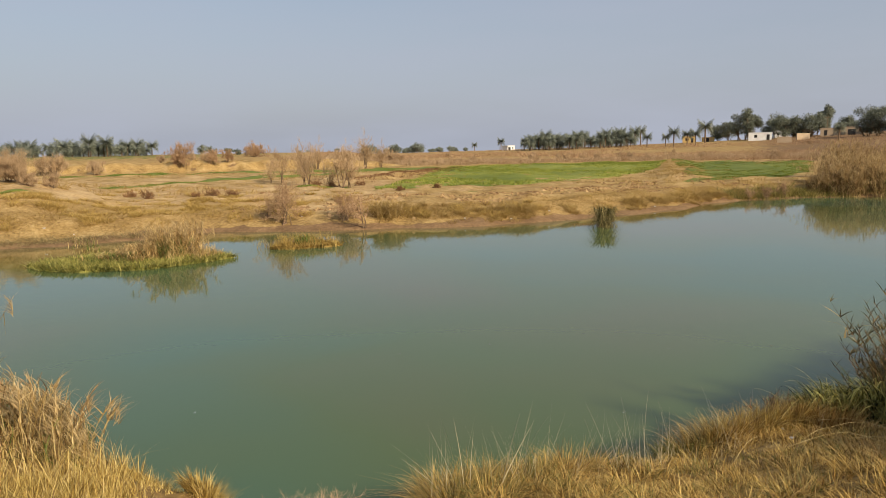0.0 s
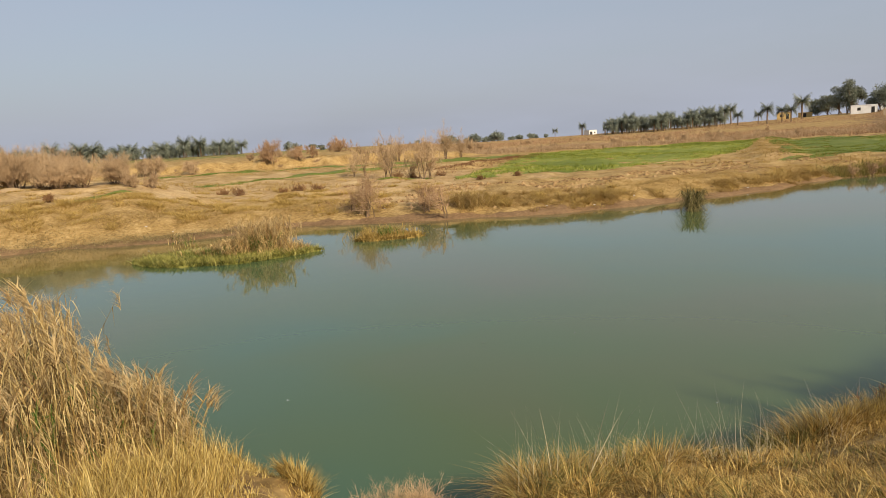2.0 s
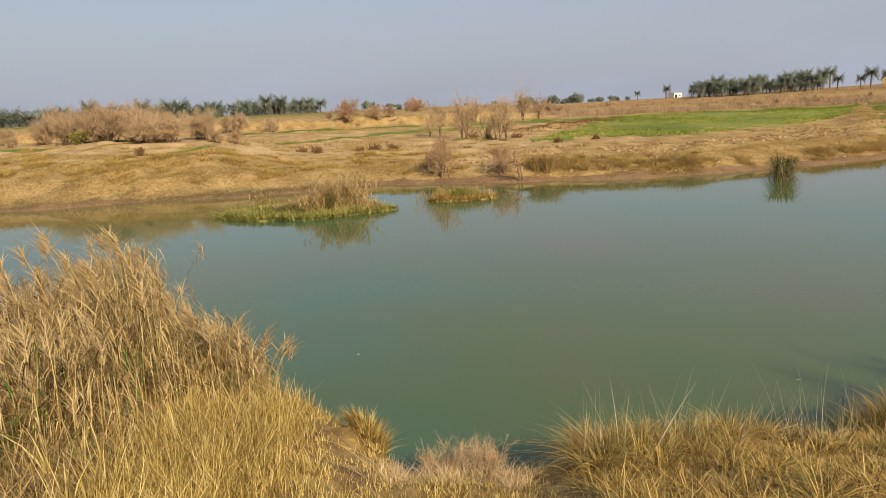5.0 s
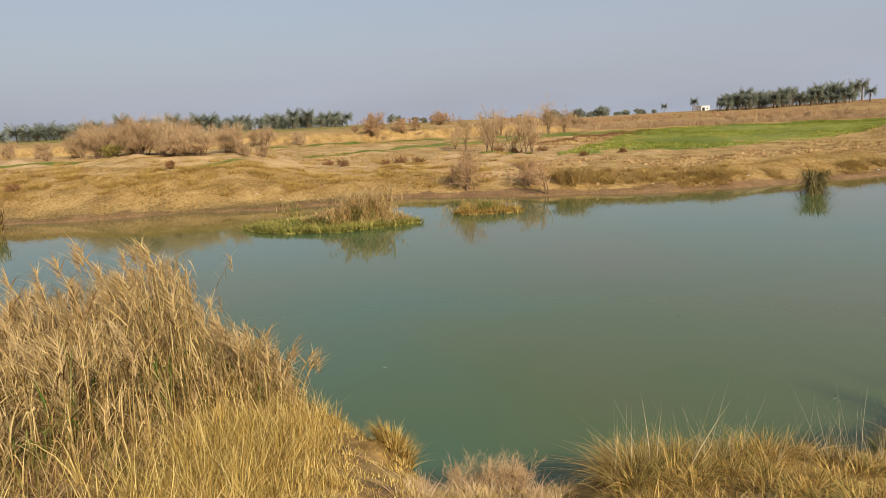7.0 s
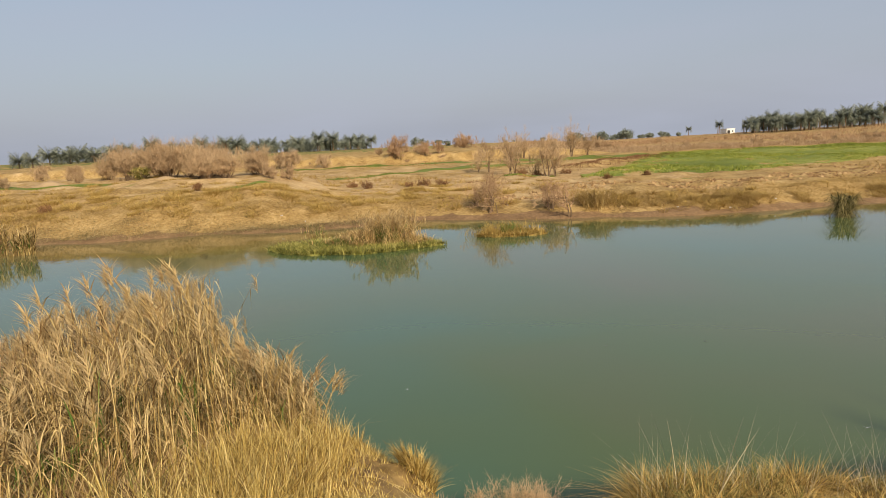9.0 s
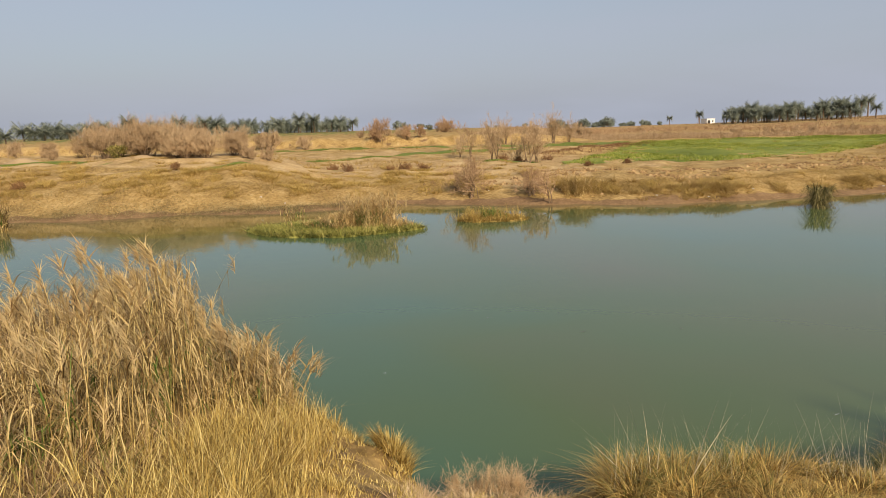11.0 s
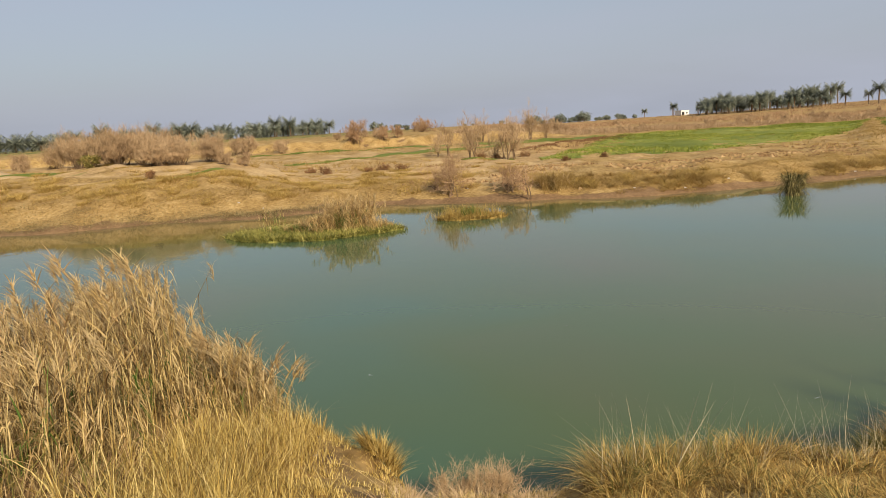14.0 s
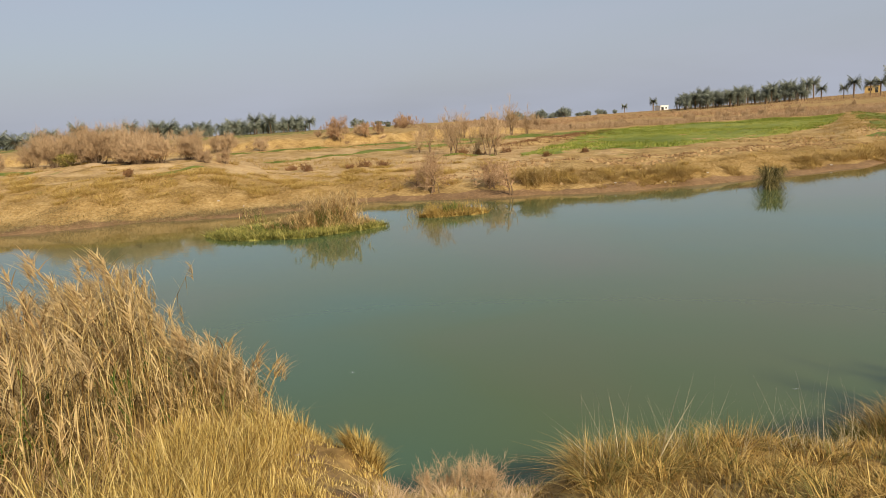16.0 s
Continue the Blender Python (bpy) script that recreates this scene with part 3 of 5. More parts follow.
stuff("ridge_weeds", [tufts(x, y, 0.32 * rng.uniform(0.5, 1.2, n), rng, 7, 0.04, 0.2, 0.6, 0.5)], M_twig_red, "brown weeds on an earth ridge", "weeds")
# scrub grass on the plain behind
n = 9000
x = rng.uniform(-75, 75, n)
y = rng.uniform(50, 108, n)
keep = wave(x, y, 0.2, 44) > 0.15
green = ((x > 2) & (y > 51 + np.clip(x - 15, 0, 99) * 1.1) & (x < 70)) | (np.abs(y - 90) < 3)
x, y = x[keep & ~green], y[keep & ~green]
stuff("plain_grass", [tufts(x, y, 0.3 * rng.uniform(0.5, 1.3, len(x)), rng, 7, 0.05, 0.2, 0.6, 0.4)], M_straw_far, "thin dry grass on the river plain", "grass")
# grey-olive weeds along the low western shore
M_shore = material("shore_weed", [(0.2, (0.16, 0.125, 0.055)), (0.5, (0.31, 0.245, 0.11)), (0.8, (0.46, 0.36, 0.175))], 0.5, 0.8, 0, island=0.7, trans=0.2)
n = 3000
x = rng.uniform(-42, -9, n)
y = np.interp(x, FAR_X, FAR_Y) + np.abs(rng.normal(0, 1, n)) * np.interp(x, [-26, -18, -12], [1.5, 1.0, 0.5]) + 0.2
stuff("shore_weeds", [tufts(x, y, 0.15 * rng.uniform(0.4, 1.2, n), rng, 10, 0.02, 0.2, 0.8, 0.9)], M_shore, "grey-olive weeds along the low shore", "weeds")
# dry ridge between the plots
n = 900
u = rng.uniform(0, 1, n)
x, y = 30 + 20 * u + rng.normal(0, 1.5, n), 59 + 40 * u + rng.normal(0, 1.5, n)
stuff("ridge_grass", [tufts(x, y, 0.2 * rng.uniform(0.6, 1.2, n), rng, 10, 0.04, 0.2, 0.8, 0.8)], M_straw_far, "dry grass on the ridge between two plots", "grass")
# brown belt of reeds and scrub behind the plots
n = 17000
x = rng.uniform(-8, 110, n)
y = 108 + rng.uniform(0, 15, n) + 1.5 * wave(x, x * 0, 0.15, 45) - 0.16 * np.clip(x - 45, 0, 99)
hh = 1.25 * rng.uniform(0.4, 1.1, n) * (0.8 + 0.35 * wave(x, y, 0.25, 46)).clip(0.3, 1.3)
stuff("reed_belt", [tufts(x, y, hh, rng, 6, 0.042, 0.8, 0.55, 0.5)], M_twig, "belt of brown dry reeds behind the green plots", "reeds")
# scrub on the slope towards the village
n = 12000
az, d = np.radians(rng.uniform(-2, 48, n)), 122 + 180 * rng.uniform(0, 1, n) ** 1.4
x, y = d * np.sin(az), d * np.cos(az)
keep = wave(x, y, 0.06, 47) > -0.1
x, y, d = x[keep], y[keep], d[keep]
stuff("slope_scrub", [tufts(x, y, 0.8 * rng.uniform(0.4, 1.2, len(x)), rng, 9, 0.06, 0.8, 0.6, 0.5)], M_twig_brown, "low brown scrub on the rising ground", "scrub")


# ---- shrubs and trees ----
def branching(h, spread, stems, rng, levels=3, kids=5, r=0.03, curl=0.25, up=0.25):
    """Bare branches: sticks level by level, the first levels apart from the fine twigs."""
    p = np.zeros((stems, 3))
    p[:, :2] = rng.normal(0, 0.06 * spread, (stems, 2))
    a = rng.uniform(0, 6.283, stems)
    t = rng.uniform(0.08, 1.25, stems) * spread / h * 0.75
    d = np.stack([np.cos(a) * t, np.sin(a) * t, np.ones(stems)], 1)
    ln = np.full(stems, h * 0.62) * rng.uniform(0.6, 1.05, stems)
    rr = np.full(stems, r)
    thick, fine = [], []
    for lev in range(levels):
        d = d / np.linalg.norm(d, axis=1, keepdims=True)
        segs = 3 if lev < 2 else 2
        tips = [p]
        for i in range(segs):
            q = p + d * (ln / segs)[:, None]
            r0, r1 = rr * (1 - 0.75 * i / segs), rr * (1 - 0.75 * (i + 1) / segs)
            (thick if lev == 0 else fine).append(tubes(p, q, r0, r1, 4 if lev == 0 else 3))
            p = q
            tips.append(p)
            d = d + rng.normal(0, curl, d.shape)
            d[:, 2] += up * 0.3
            d = d / np.linalg.norm(d, axis=1, keepdims=True)
        if lev == levels - 1:
            break
        k = kids
        f = rng.uniform(0.25, 1.0, (len(p), k))
        pts = np.stack(tips, 1)
        pos = f * segs
        i0 = np.clip(pos.astype(int), 0, segs - 1)
        w = (pos - i0)[..., None]
        row = np.arange(len(p))[:, None]
        start = pts[row, i0] * (1 - w) + pts[row, i0 + 1] * w
        nd = d[:, None] * 0.7 + rng.normal(0, 0.55, (len(p), k, 3))
        nd[..., 2] += up
        p, d = start.reshape(-1, 3), nd.reshape(-1, 3)
        ln = np.repeat(ln, k) * rng.uniform(0.35, 0.65, len(p))
        rr = np.repeat(rr, k) * 0.58
    return join(thick), join(fine)


def bare_shrub(name, x, y, label, category, h, spread, stems, seed, twig=M_twig, levels=3, kids=6, r=0.03, curl=0.25, up=0.25, group="", sink=0.03, fuzz=0, fuzz_len=0.5, fuzz_width=0.012):
    rng = np.random.default_rng(seed)
    a, b = branching(h, spread, stems, rng, levels, kids, r, curl, up)
    if fuzz:
        tips = b[0][rng.integers(len(b[0]) // 3, len(b[0]), fuzz)]
        b = join([b, blades(tips, fuzz_len * rng.uniform(0.4, 1.1, fuzz), np.full(fuzz, fuzz_width), np.abs(rng.normal(0.3, 0.3, fuzz)), rng.uniform(0, 6.283, fuzz), np.abs(rng.normal(0.1, 0.2, fuzz)), rng, 2)])
    ob = thing(name, x, y, float(land(x, y)) - sink, label, category, group, float(rng.uniform(0, 360)))
    part("limb_frame", tri_mesh("limb_frame", *a, M_bark), ob, kind="stuff")
    part("twig_mass", tri_mesh("twig_mass", *b, twig), ob, kind="stuff")
    return ob


def repeat(ob, x, y, rng, lo=0.8, hi=1.2, sink=0.05):
    k = float(rng.uniform(lo, hi))
    ob2 = copy_thing(ob, pose(x, y, float(land(x, y)) - sink, 0, 0, float(rng.uniform(0, 360))))
    ob2.scale = (k, k, k * float(rng.uniform(0.9, 1.1)))
    return ob2


rng = np.random.default_rng(51)
# thicket of bare tamarisk on the terrace
kinds = [bare_shrub("tamarisk_bush", -31 + 3.2 * i, 47.4 - 0.6 * i, "bare brown tamarisk bush with dense fine twigs", "bush", 2.9, 2.8, 18, 60 + i, M_twig, 4, 5, 0.026, 0.26, 0.15, "tamarisk thicket", fuzz=7000, fuzz_len=0.38, fuzz_width=0.0095) for i in range(3)]
for x, y in [(-33.1, 48), (-32.2, 49.1), (-29.3, 46.2), (-28.1, 48), (-26.9, 45.6), (-26, 47.1), (-23.7, 45.3), (-22.7, 46.2), (-27.5, 49.7), (-25.2, 49.1), (-29.8, 49.7), (-21.9, 49.1), (-20.8, 48), (-24, 48)]:
    repeat(kinds[int(rng.integers(3))], x, y, rng, 0.75, 1.1)
low = bare_shrub("tamarisk_bush", -34.3, 88.8, "low bare tamarisk bush with tangled twigs", "bush", 3.0, 3.6, 14, 66, M_twig, 4, 4, 0.03, 0.3, 0.1, "low bare bushes", fuzz=3500, fuzz_len=0.6, fuzz_width=0.022)
for x, y, k in [(-37, 92, 0.9), (-31, 93, 0.8), (-37, 42, 0.3), (-41, 44.5, 0.36), (-45.6, 46.8, 0.4), (-38.6, 51.5, 0.5), (-43.3, 53.8, 0.5), (-34.6, 46.5, 0.3), (-19.6, 46.4, 0.36), (-18.6, 47.6, 0.4)]:
    repeat(low, x, y, rng, k, k + 0.06)
red = bare_shrub("tamarisk_bush", -21.7, 97.7, "reddish-brown bare tamarisk bush", "bush", 4.0, 5.0, 16, 67, M_twig_brown, 4, 4, 0.035, 0.25, 0.15, "reddish bushes", fuzz=4500, fuzz_len=0.6, fuzz_width=0.02)
for x, y, k in [(-24.8, 99.5, 0.5), (-22.8, 100.5, 0.55), (-20.6, 100, 0.62), (-19.2, 101, 0.6)]:
    repeat(kinds[int(rng.integers(3))], x, y, rng, k, k + 0.05)
for x, y, k in [(-17.6, 98, 0.6), (-15.8, 99.0, 0.5)]:
    repeat(red, x, y, rng, k, k + 0.05)
bare_shrub("round_bush", -19.7, 161.4, "lone round bare bush with pinkish twigs", "bush", 4.0, 7.6, 26, 68, M_twig_brown, 4, 4, 0.05, 0.2, 0.1, fuzz=8000, fuzz_len=0.6, fuzz_width=0.03)
pale = [bare_shrub("young_tree", a, b, "slender pale leafless young tree", "tree", h, 1.5, st, 70 + i, M_twig, 4, 5, r * 0.8, 0.2, 0.35, "young pale trees", fuzz=1500, fuzz_len=0.4, fuzz_width=0.012)
        for i, (a, b, h, st, r) in enumerate([(-5.7, 66.5, 5.0, 3, 0.05), (-2.9, 59.5, 4.5, 4, 0.05), (-0.2, 55.6, 3.9, 3, 0.07), (3.0, 95.5, 5.2, 12, 0.05)])]
for x, y, k in [(-6.6, 65, 0.7), (-3.4, 60.5, 0.8), (0.4, 56.2, 0.9), (-1.2, 57.5, 0.6)]:
    repeat(pale[1], x, y, rng, k, k + 0.1)
repeat(pale[3], 5.2, 97, rng, 0.8, 0.9)
repeat(pale[3], 0.5, 98, rng, 0.7, 0.8)
repeat(pale[3], -3.5, 99, rng, 0.75, 0.85)
bare_shrub("bank_shrub", -3.1, 36.3, "bare brown shrub on the far bank", "shrub", 2.6, 2.0, 10, 80, M_twig_brown, 4, 5, 0.028, 0.3, 0.2, fuzz=2500, fuzz_len=0.28, fuzz_width=0.008)
bare_shrub("bank_shrub", -4.0, 37.2, "bare brown shrub on the far bank", "shrub", 1.5, 1.4, 8, 81, M_twig, 4, 4, 0.02, 0.3, 0.2)
bare_shrub("bank_shrub", 0.1, 36.2, "dark bare shrub at the far waterline", "shrub", 2.0, 2.0, 12, 82, M_twig_brown, 4, 5, 0.022, 0.3, 0.15, fuzz=2500, fuzz_len=0.26, fuzz_width=0.008)
lean = bare_shrub("leaning_tree", 0.95, 35.0, "small bare tree leaning over the water", "tree", 2.5, 1.2, 2, 83, M_twig_brown, 4, 5, 0.05, 0.35, 0.2)
for x, y, h, sp, seed in [(30.3, 45.9, 1.6, 1.6, 181), (32.0, 46.3, 1.9, 1.8, 182), (28.8, 45.7, 1.1, 1.3, 183)]:
    bare_shrub("dead_shrub", x, y, "dead grey-brown shrub leaning over the far waterline", "shrub", h, sp, 8, seed, M_twig_brown, 4, 4, 0.03, 0.35, 0.1, "dead shore shrubs")
for x, y, h, sp, seed in [(-13.1, 48.6, 0.9, 2.6, 84), (-14.4, 49.3, 0.6, 2.2, 85), (-8.9, 48.9, 0.85, 3.0, 86), (-7.7, 49.2, 0.7, 2.4, 87), (-10.2, 49.3, 0.55, 2.2, 88), (-20.9, 38.6, 0.65, 0.9, 89), (-27.6, 34.0, 0.8, 0.9, 90), (-2.2, 56.8, 0.9, 2.8, 91), (-1.0, 57.6, 0.8, 2.8, 92), (1.5, 58.0, 0.7, 2.4, 93), (4.2, 51.2, 0.5, 1.8, 94), (7.0, 51.8, 0.45, 1.8, 95)]:
    bare_shrub("thorn_bush", x, y, "low dark brown thorny bush on the plain", "bush", h, sp, 20, seed, M_twig_red, 3, 6, 0.016, 0.35, 0.0, "low thorn bushes", fuzz=900, fuzz_len=0.2, fuzz_width=0.012)


def mound(x, y, rx, ry, h, seed):
    """A low heap of pale sand, sunk a little into the plain."""
    u, w = np.meshgrid(np.linspace(0, 2 * np.pi, 33), np.linspace(0, 1, 9))
    px, py = rx * w * np.cos(u), ry * w * np.sin(u)
    z = h * np.cos(w * np.pi / 2) ** 0.8 * (1 + 0.25 * wave(px + x, py + y, 1.6, seed)) + land(px + x, py + y) - float(land(x, y)) - 0.05
    ob = new("sand_mound", tri_mesh("sand_mound", *sheet(px, py, z), M_sand, True))
    ob.matrix_basis = pose(x, y, float(land(x, y)))
    tagged(ob, "low heap of pale sand at the foot of bare bushes", "mound", "sand mounds")


M_sand = material("pale_sand", [(0.3, (0.34, 0.225, 0.115)), (0.7, (0.50, 0.36, 0.20))], 1.4, 0.95, 0.8)
for i, (x, y, rx, ry, h) in enumerate([(-26.2, 44.4, 0.9, 0.7, 0.3), (-35.4, 44.5, 1.5, 0.9, 0.3)]):
    mound(x, y, rx, ry, h, 170 + i)
rng = np.random.default_rng(96)
scrub = bare_shrub("tamarisk_bush", 8.0, 118.0, "low bare tamarisk bush in a reed belt", "bush", 3.0, 3.6, 12, 166, M_twig, 3, 5, 0.03, 0.3, 0.1, "belt bushes", fuzz=1400, fuzz_len=0.7, fuzz_width=0.035)
for i in range(36):
    x = -4 + 100 * (i + rng.uniform(0, 1)) / 36
    repeat(scrub, x, 110 + rng.uniform(0, 11) - 0.16 * max(x - 45, 0), rng, 0.4, 0.65)
for i in range(16):
    a, d = radians(rng.uniform(0, 44)), 128 + rng.uniform(0, 90)
    repeat(scrub, d * math.sin(a), d * math.cos(a), rng, 0.35, 0.6)


def frond(rng, ln, rise, drop, n=12):
    """One palm frond lying along +x: an arching rachis with leaflets on both sides."""
    t = np.linspace(0, 1, n + 1)
    ax = np.stack([ln * t * (1 - 0.18 * t), t * 0, ln * (rise * t - drop * t ** 2)], 1)
    r = t[::3]
    pieces = [tubes(ax[:-1:3], ax[3::3], 0.045 * (1 - r[:-1]) + 0.012, 0.045 * (1 - r[1:]) + 0.012, 3)]
    for sgn in (-1, 1):
        p = ax[1:]
        w = ln * 0.3 * np.sin(np.pi * np.clip(t[1:] * 0.85 + 0.12, 0, 1)) ** 0.6 + 0.08
        tip = p + np.stack([w * 0.8, sgn * w, -0.45 * w + rng.normal(0, 0.08, n)], 1)
        b2 = p + np.stack([np.full(n, ln / n * 0.8), t[1:] * 0, t[1:] * 0], 1)
        v = np.stack([p, b2, tip], 1).reshape(-1, 3)
        pieces.append((v, np.arange(3 * n).reshape(-1, 3)))
    return join(pieces)


def palm(x, y, h, seed, crown=3.0, label="date palm with a full grey-green crown, paled as by haze", group="date palms"):
    rng = np.random.default_rng(seed)
    ob = thing("palm_tree", x, y, float(land(x, y)) - 0.1, label, "palm", group, float(rng.uniform(0, 360)))
    z = np.linspace(0, h, 9)
    bend = rng.normal(0, 0.02, 2)
    ax = np.stack([bend[0] * z ** 1.3, bend[1] * z ** 1.3, z], 1)
    rad = np.interp(z / h, [0, 0.1, 0.85, 1], [0.32, 0.24, 0.22, 0.34])
    part("trunk", tri_mesh("trunk", *tubes(ax[:-1], ax[1:], rad[:-1], rad[1:] * 0.93, 7), M_bark), ob)
    pieces = []
    for i in range(58):
        e = (i + 0.5) / 58
        v, f = frond(rng, crown * rng.uniform(0.85, 1.15), 1.45 - 2.2 * e, 0.5 - 0.05 * e)
        a = i * 2.4 + rng.normal(0, 0.2)
        c, s = np.cos(a), np.sin(a)
        pieces.append((np.stack([v[:, 0] * c - v[:, 1] * s, v[:, 0] * s + v[:, 1] * c, v[:, 2]], 1) + ax[-1], f))
    part("crown", tri_mesh("crown", *join(pieces), M_palm_haze), ob)
    return ob


def polar(az, d):
    return d * math.sin(radians(az)), d * math.cos(radians(az))


rng = np.random.default_rng(101)
palms = [palm(*polar(-37.6, 215), 2.2, 110, 2.9), palm(*polar(-20, 265), 3.0, 111, 2.9), palm(*polar(-15.6, 270), 4.2, 112, 2.8), palm(*polar(17.5, 285), 3.6, 113, 2.5), palm(*polar(19.6, 280), 4.9, 114, 2.4)]
for a, d, k in [(-40.2, 170, 0.62), (-39.4, 165, 0.62), (-38.3, 216, 0.9), (-37.0, 214, 0.95), (-36.5, 220, 1.0), (-36.0, 225, 1.0), (-35.4, 218, 0.95)]:
    repeat(palms[0], *polar(a, d), rng, k, k + 0.12)
for i in range(52):
    a = -35 + 20.2 * (i / 51) ** 0.85 + rng.normal(0, 0.2)
    repeat(palms[(0, 1, 1, 2)[i % 4]], *polar(a, 250 + rng.uniform(0, 60)), rng, 0.85, 1.15)
for i in range(66):
    a = 15.2 + 8.6 * i / 65 + rng.normal(0, 0.18)
    repeat(palms[3 + i % 2], *polar(a, 262 + rng.uniform(0, 70)), rng, 0.7, 1.12)
for a, d, k in [(10.8, 330, 0.6), (13.0, 300, 0.74), (14.8, 270, 0.55), (24.6, 255, 0.8), (26.0, 250, 0.6), (26.6, 250, 0.95), (27.6, 255, 0.85), (28.2, 250, 0.88), (28.9, 285, 1.35), (37.9, 225, 0.8)]:
    repeat(palms[4], *polar(a, d), rng, k, k + 0.04)


for i in range(46):
    a = -35 + 20 * i / 45 + rng.normal(0, 0.25)
    repeat(palms[i % 2], *polar(a, 245 + rng.uniform(0, 40)), rng, 0.45, 0.75)
for i in range(34):
    a = 15.3 + 8.2 * i / 33 + rng.normal(0, 0.2)
    repeat(palms[3], *polar(a, 258 + rng.uniform(0, 40)), rng, 0.45, 0.75)


def leafy_tree(x, y, h, w, seed, mat=M_tree_haze, label="dense dull-green tree", group="", leaves=2600, leaf=0.32, tall=0.0):
    """Trunk, limbs and a crown of many small leaves in uneven clumps."""
    rng = np.random.default_rng(seed)
    ob = thing("tree", x, y, float(land(x, y)) - 0.1, label, "tree", group, float(rng.uniform(0, 360)))
    a, b = branching(h * 0.95, w, 4, rng, 2, 6, 0.16 * h / 8, 0.2, 0.3)
    part("trunk", tri_mesh("trunk", *join([a, b]), M_bark), ob)
    nc = 16
    cz = h * (0.24 + 0.68 * rng.uniform(0, 1, nc))
    cr = w * 0.5 * np.sin(np.pi * np.clip((cz / h - 0.2) / 0.85, 0.08, 0.95)) ** 0.7 * (1 - 0.35 * tall)
    ang = rng.uniform(0, 6.283, nc)
    q = np.sqrt(rng.uniform(0, 1, nc))
    c = np.stack([cr * q * np.cos(ang), cr * q * np.sin(ang), cz], 1)
    size = w * rng.uniform(0.14, 0.27, nc)
    k = rng.integers(0, nc, leaves)
    g = rng.normal(0, 1, (leaves, 3))
    g /= np.linalg.norm(g, axis=1, keepdims=True) / rng.uniform(0.35, 1.1, (leaves, 1))
    p = c[k] + g * size[k][:, None] * np.array([1, 1, 0.8 + tall * 0.6])
    d1, d2 = rng.normal(0, leaf, (leaves, 3)), rng.normal(0, leaf * 0.6, (leaves, 3))
    v = np.stack([p, p + d1, p + d2], 1).reshape(-1, 3)
    part("crown", tri_mesh("crown", v, np.arange(3 * leaves).reshape(-1, 3), mat), ob)
    return ob


# village and plain trees, their leaf colour paled to stand in for haze
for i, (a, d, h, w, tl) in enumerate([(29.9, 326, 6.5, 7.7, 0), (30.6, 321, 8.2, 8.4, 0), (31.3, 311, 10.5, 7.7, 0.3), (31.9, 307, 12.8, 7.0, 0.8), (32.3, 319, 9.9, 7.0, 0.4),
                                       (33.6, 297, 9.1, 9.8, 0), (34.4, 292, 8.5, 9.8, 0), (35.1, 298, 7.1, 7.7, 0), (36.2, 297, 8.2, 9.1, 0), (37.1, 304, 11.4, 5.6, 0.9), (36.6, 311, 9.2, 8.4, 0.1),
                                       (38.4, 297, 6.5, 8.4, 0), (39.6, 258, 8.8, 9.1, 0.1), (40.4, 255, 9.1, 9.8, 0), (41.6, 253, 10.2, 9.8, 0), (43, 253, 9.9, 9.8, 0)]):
    leafy_tree(*polar(a, d), h, w, 130 + i, M_tree_haze, "dense dull-green tree by the village" if tl < 0.5 else "tall thin grey-green tree by the village", "village trees", 7000, 0.27, tl)
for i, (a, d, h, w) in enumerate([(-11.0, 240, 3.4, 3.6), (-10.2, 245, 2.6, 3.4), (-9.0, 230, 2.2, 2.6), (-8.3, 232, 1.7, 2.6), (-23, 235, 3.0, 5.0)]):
    leafy_tree(*polar(a, d), h, w, 150 + i, M_tree_haze, "small dark tree out on the plain", "small far trees", 900, 0.25)
far_tree = leafy_tree(*polar(2.2, 520), 6, 9, 160, M_leaf_haze, "hazy far tree on the horizon", "far tree line", 1200, 0.6)
for i in range(34):
    repeat(far_tree, *polar(rng.uniform(1.2, 9.3), 380 + rng.uniform(0, 140)), rng, 0.3, 0.42 + 0.5 * rng.uniform(0, 1) ** 2)
for a in (-3.5, -2.8, -0.5, 10.1):
    repeat(far_tree, *polar(a, 420), rng, 0.25, 0.4)


leafy_tree(-28.6, 45.0, 1.1, 1.2, 161, M_olive, "small dark green bush among bare tamarisks", "", 1200, 0.08)


# ---- village ----
def box(x0, y0, z0, x1, y1, z1):
    v = np.array([(x, y, z) for z in (z0, z1) for x, y in ((x0, y0), (x1, y0), (x1, y1), (x0, y1))], float)
    f = np.array([(0, 2, 1), (0, 3, 2), (4, 5, 6), (4, 6, 7), (0, 1, 5), (0, 5, 4), (1, 2, 6), (1, 6, 5), (2, 3, 7), (2, 7, 6), (3, 0, 4), (3, 4, 7)])
    return v, f


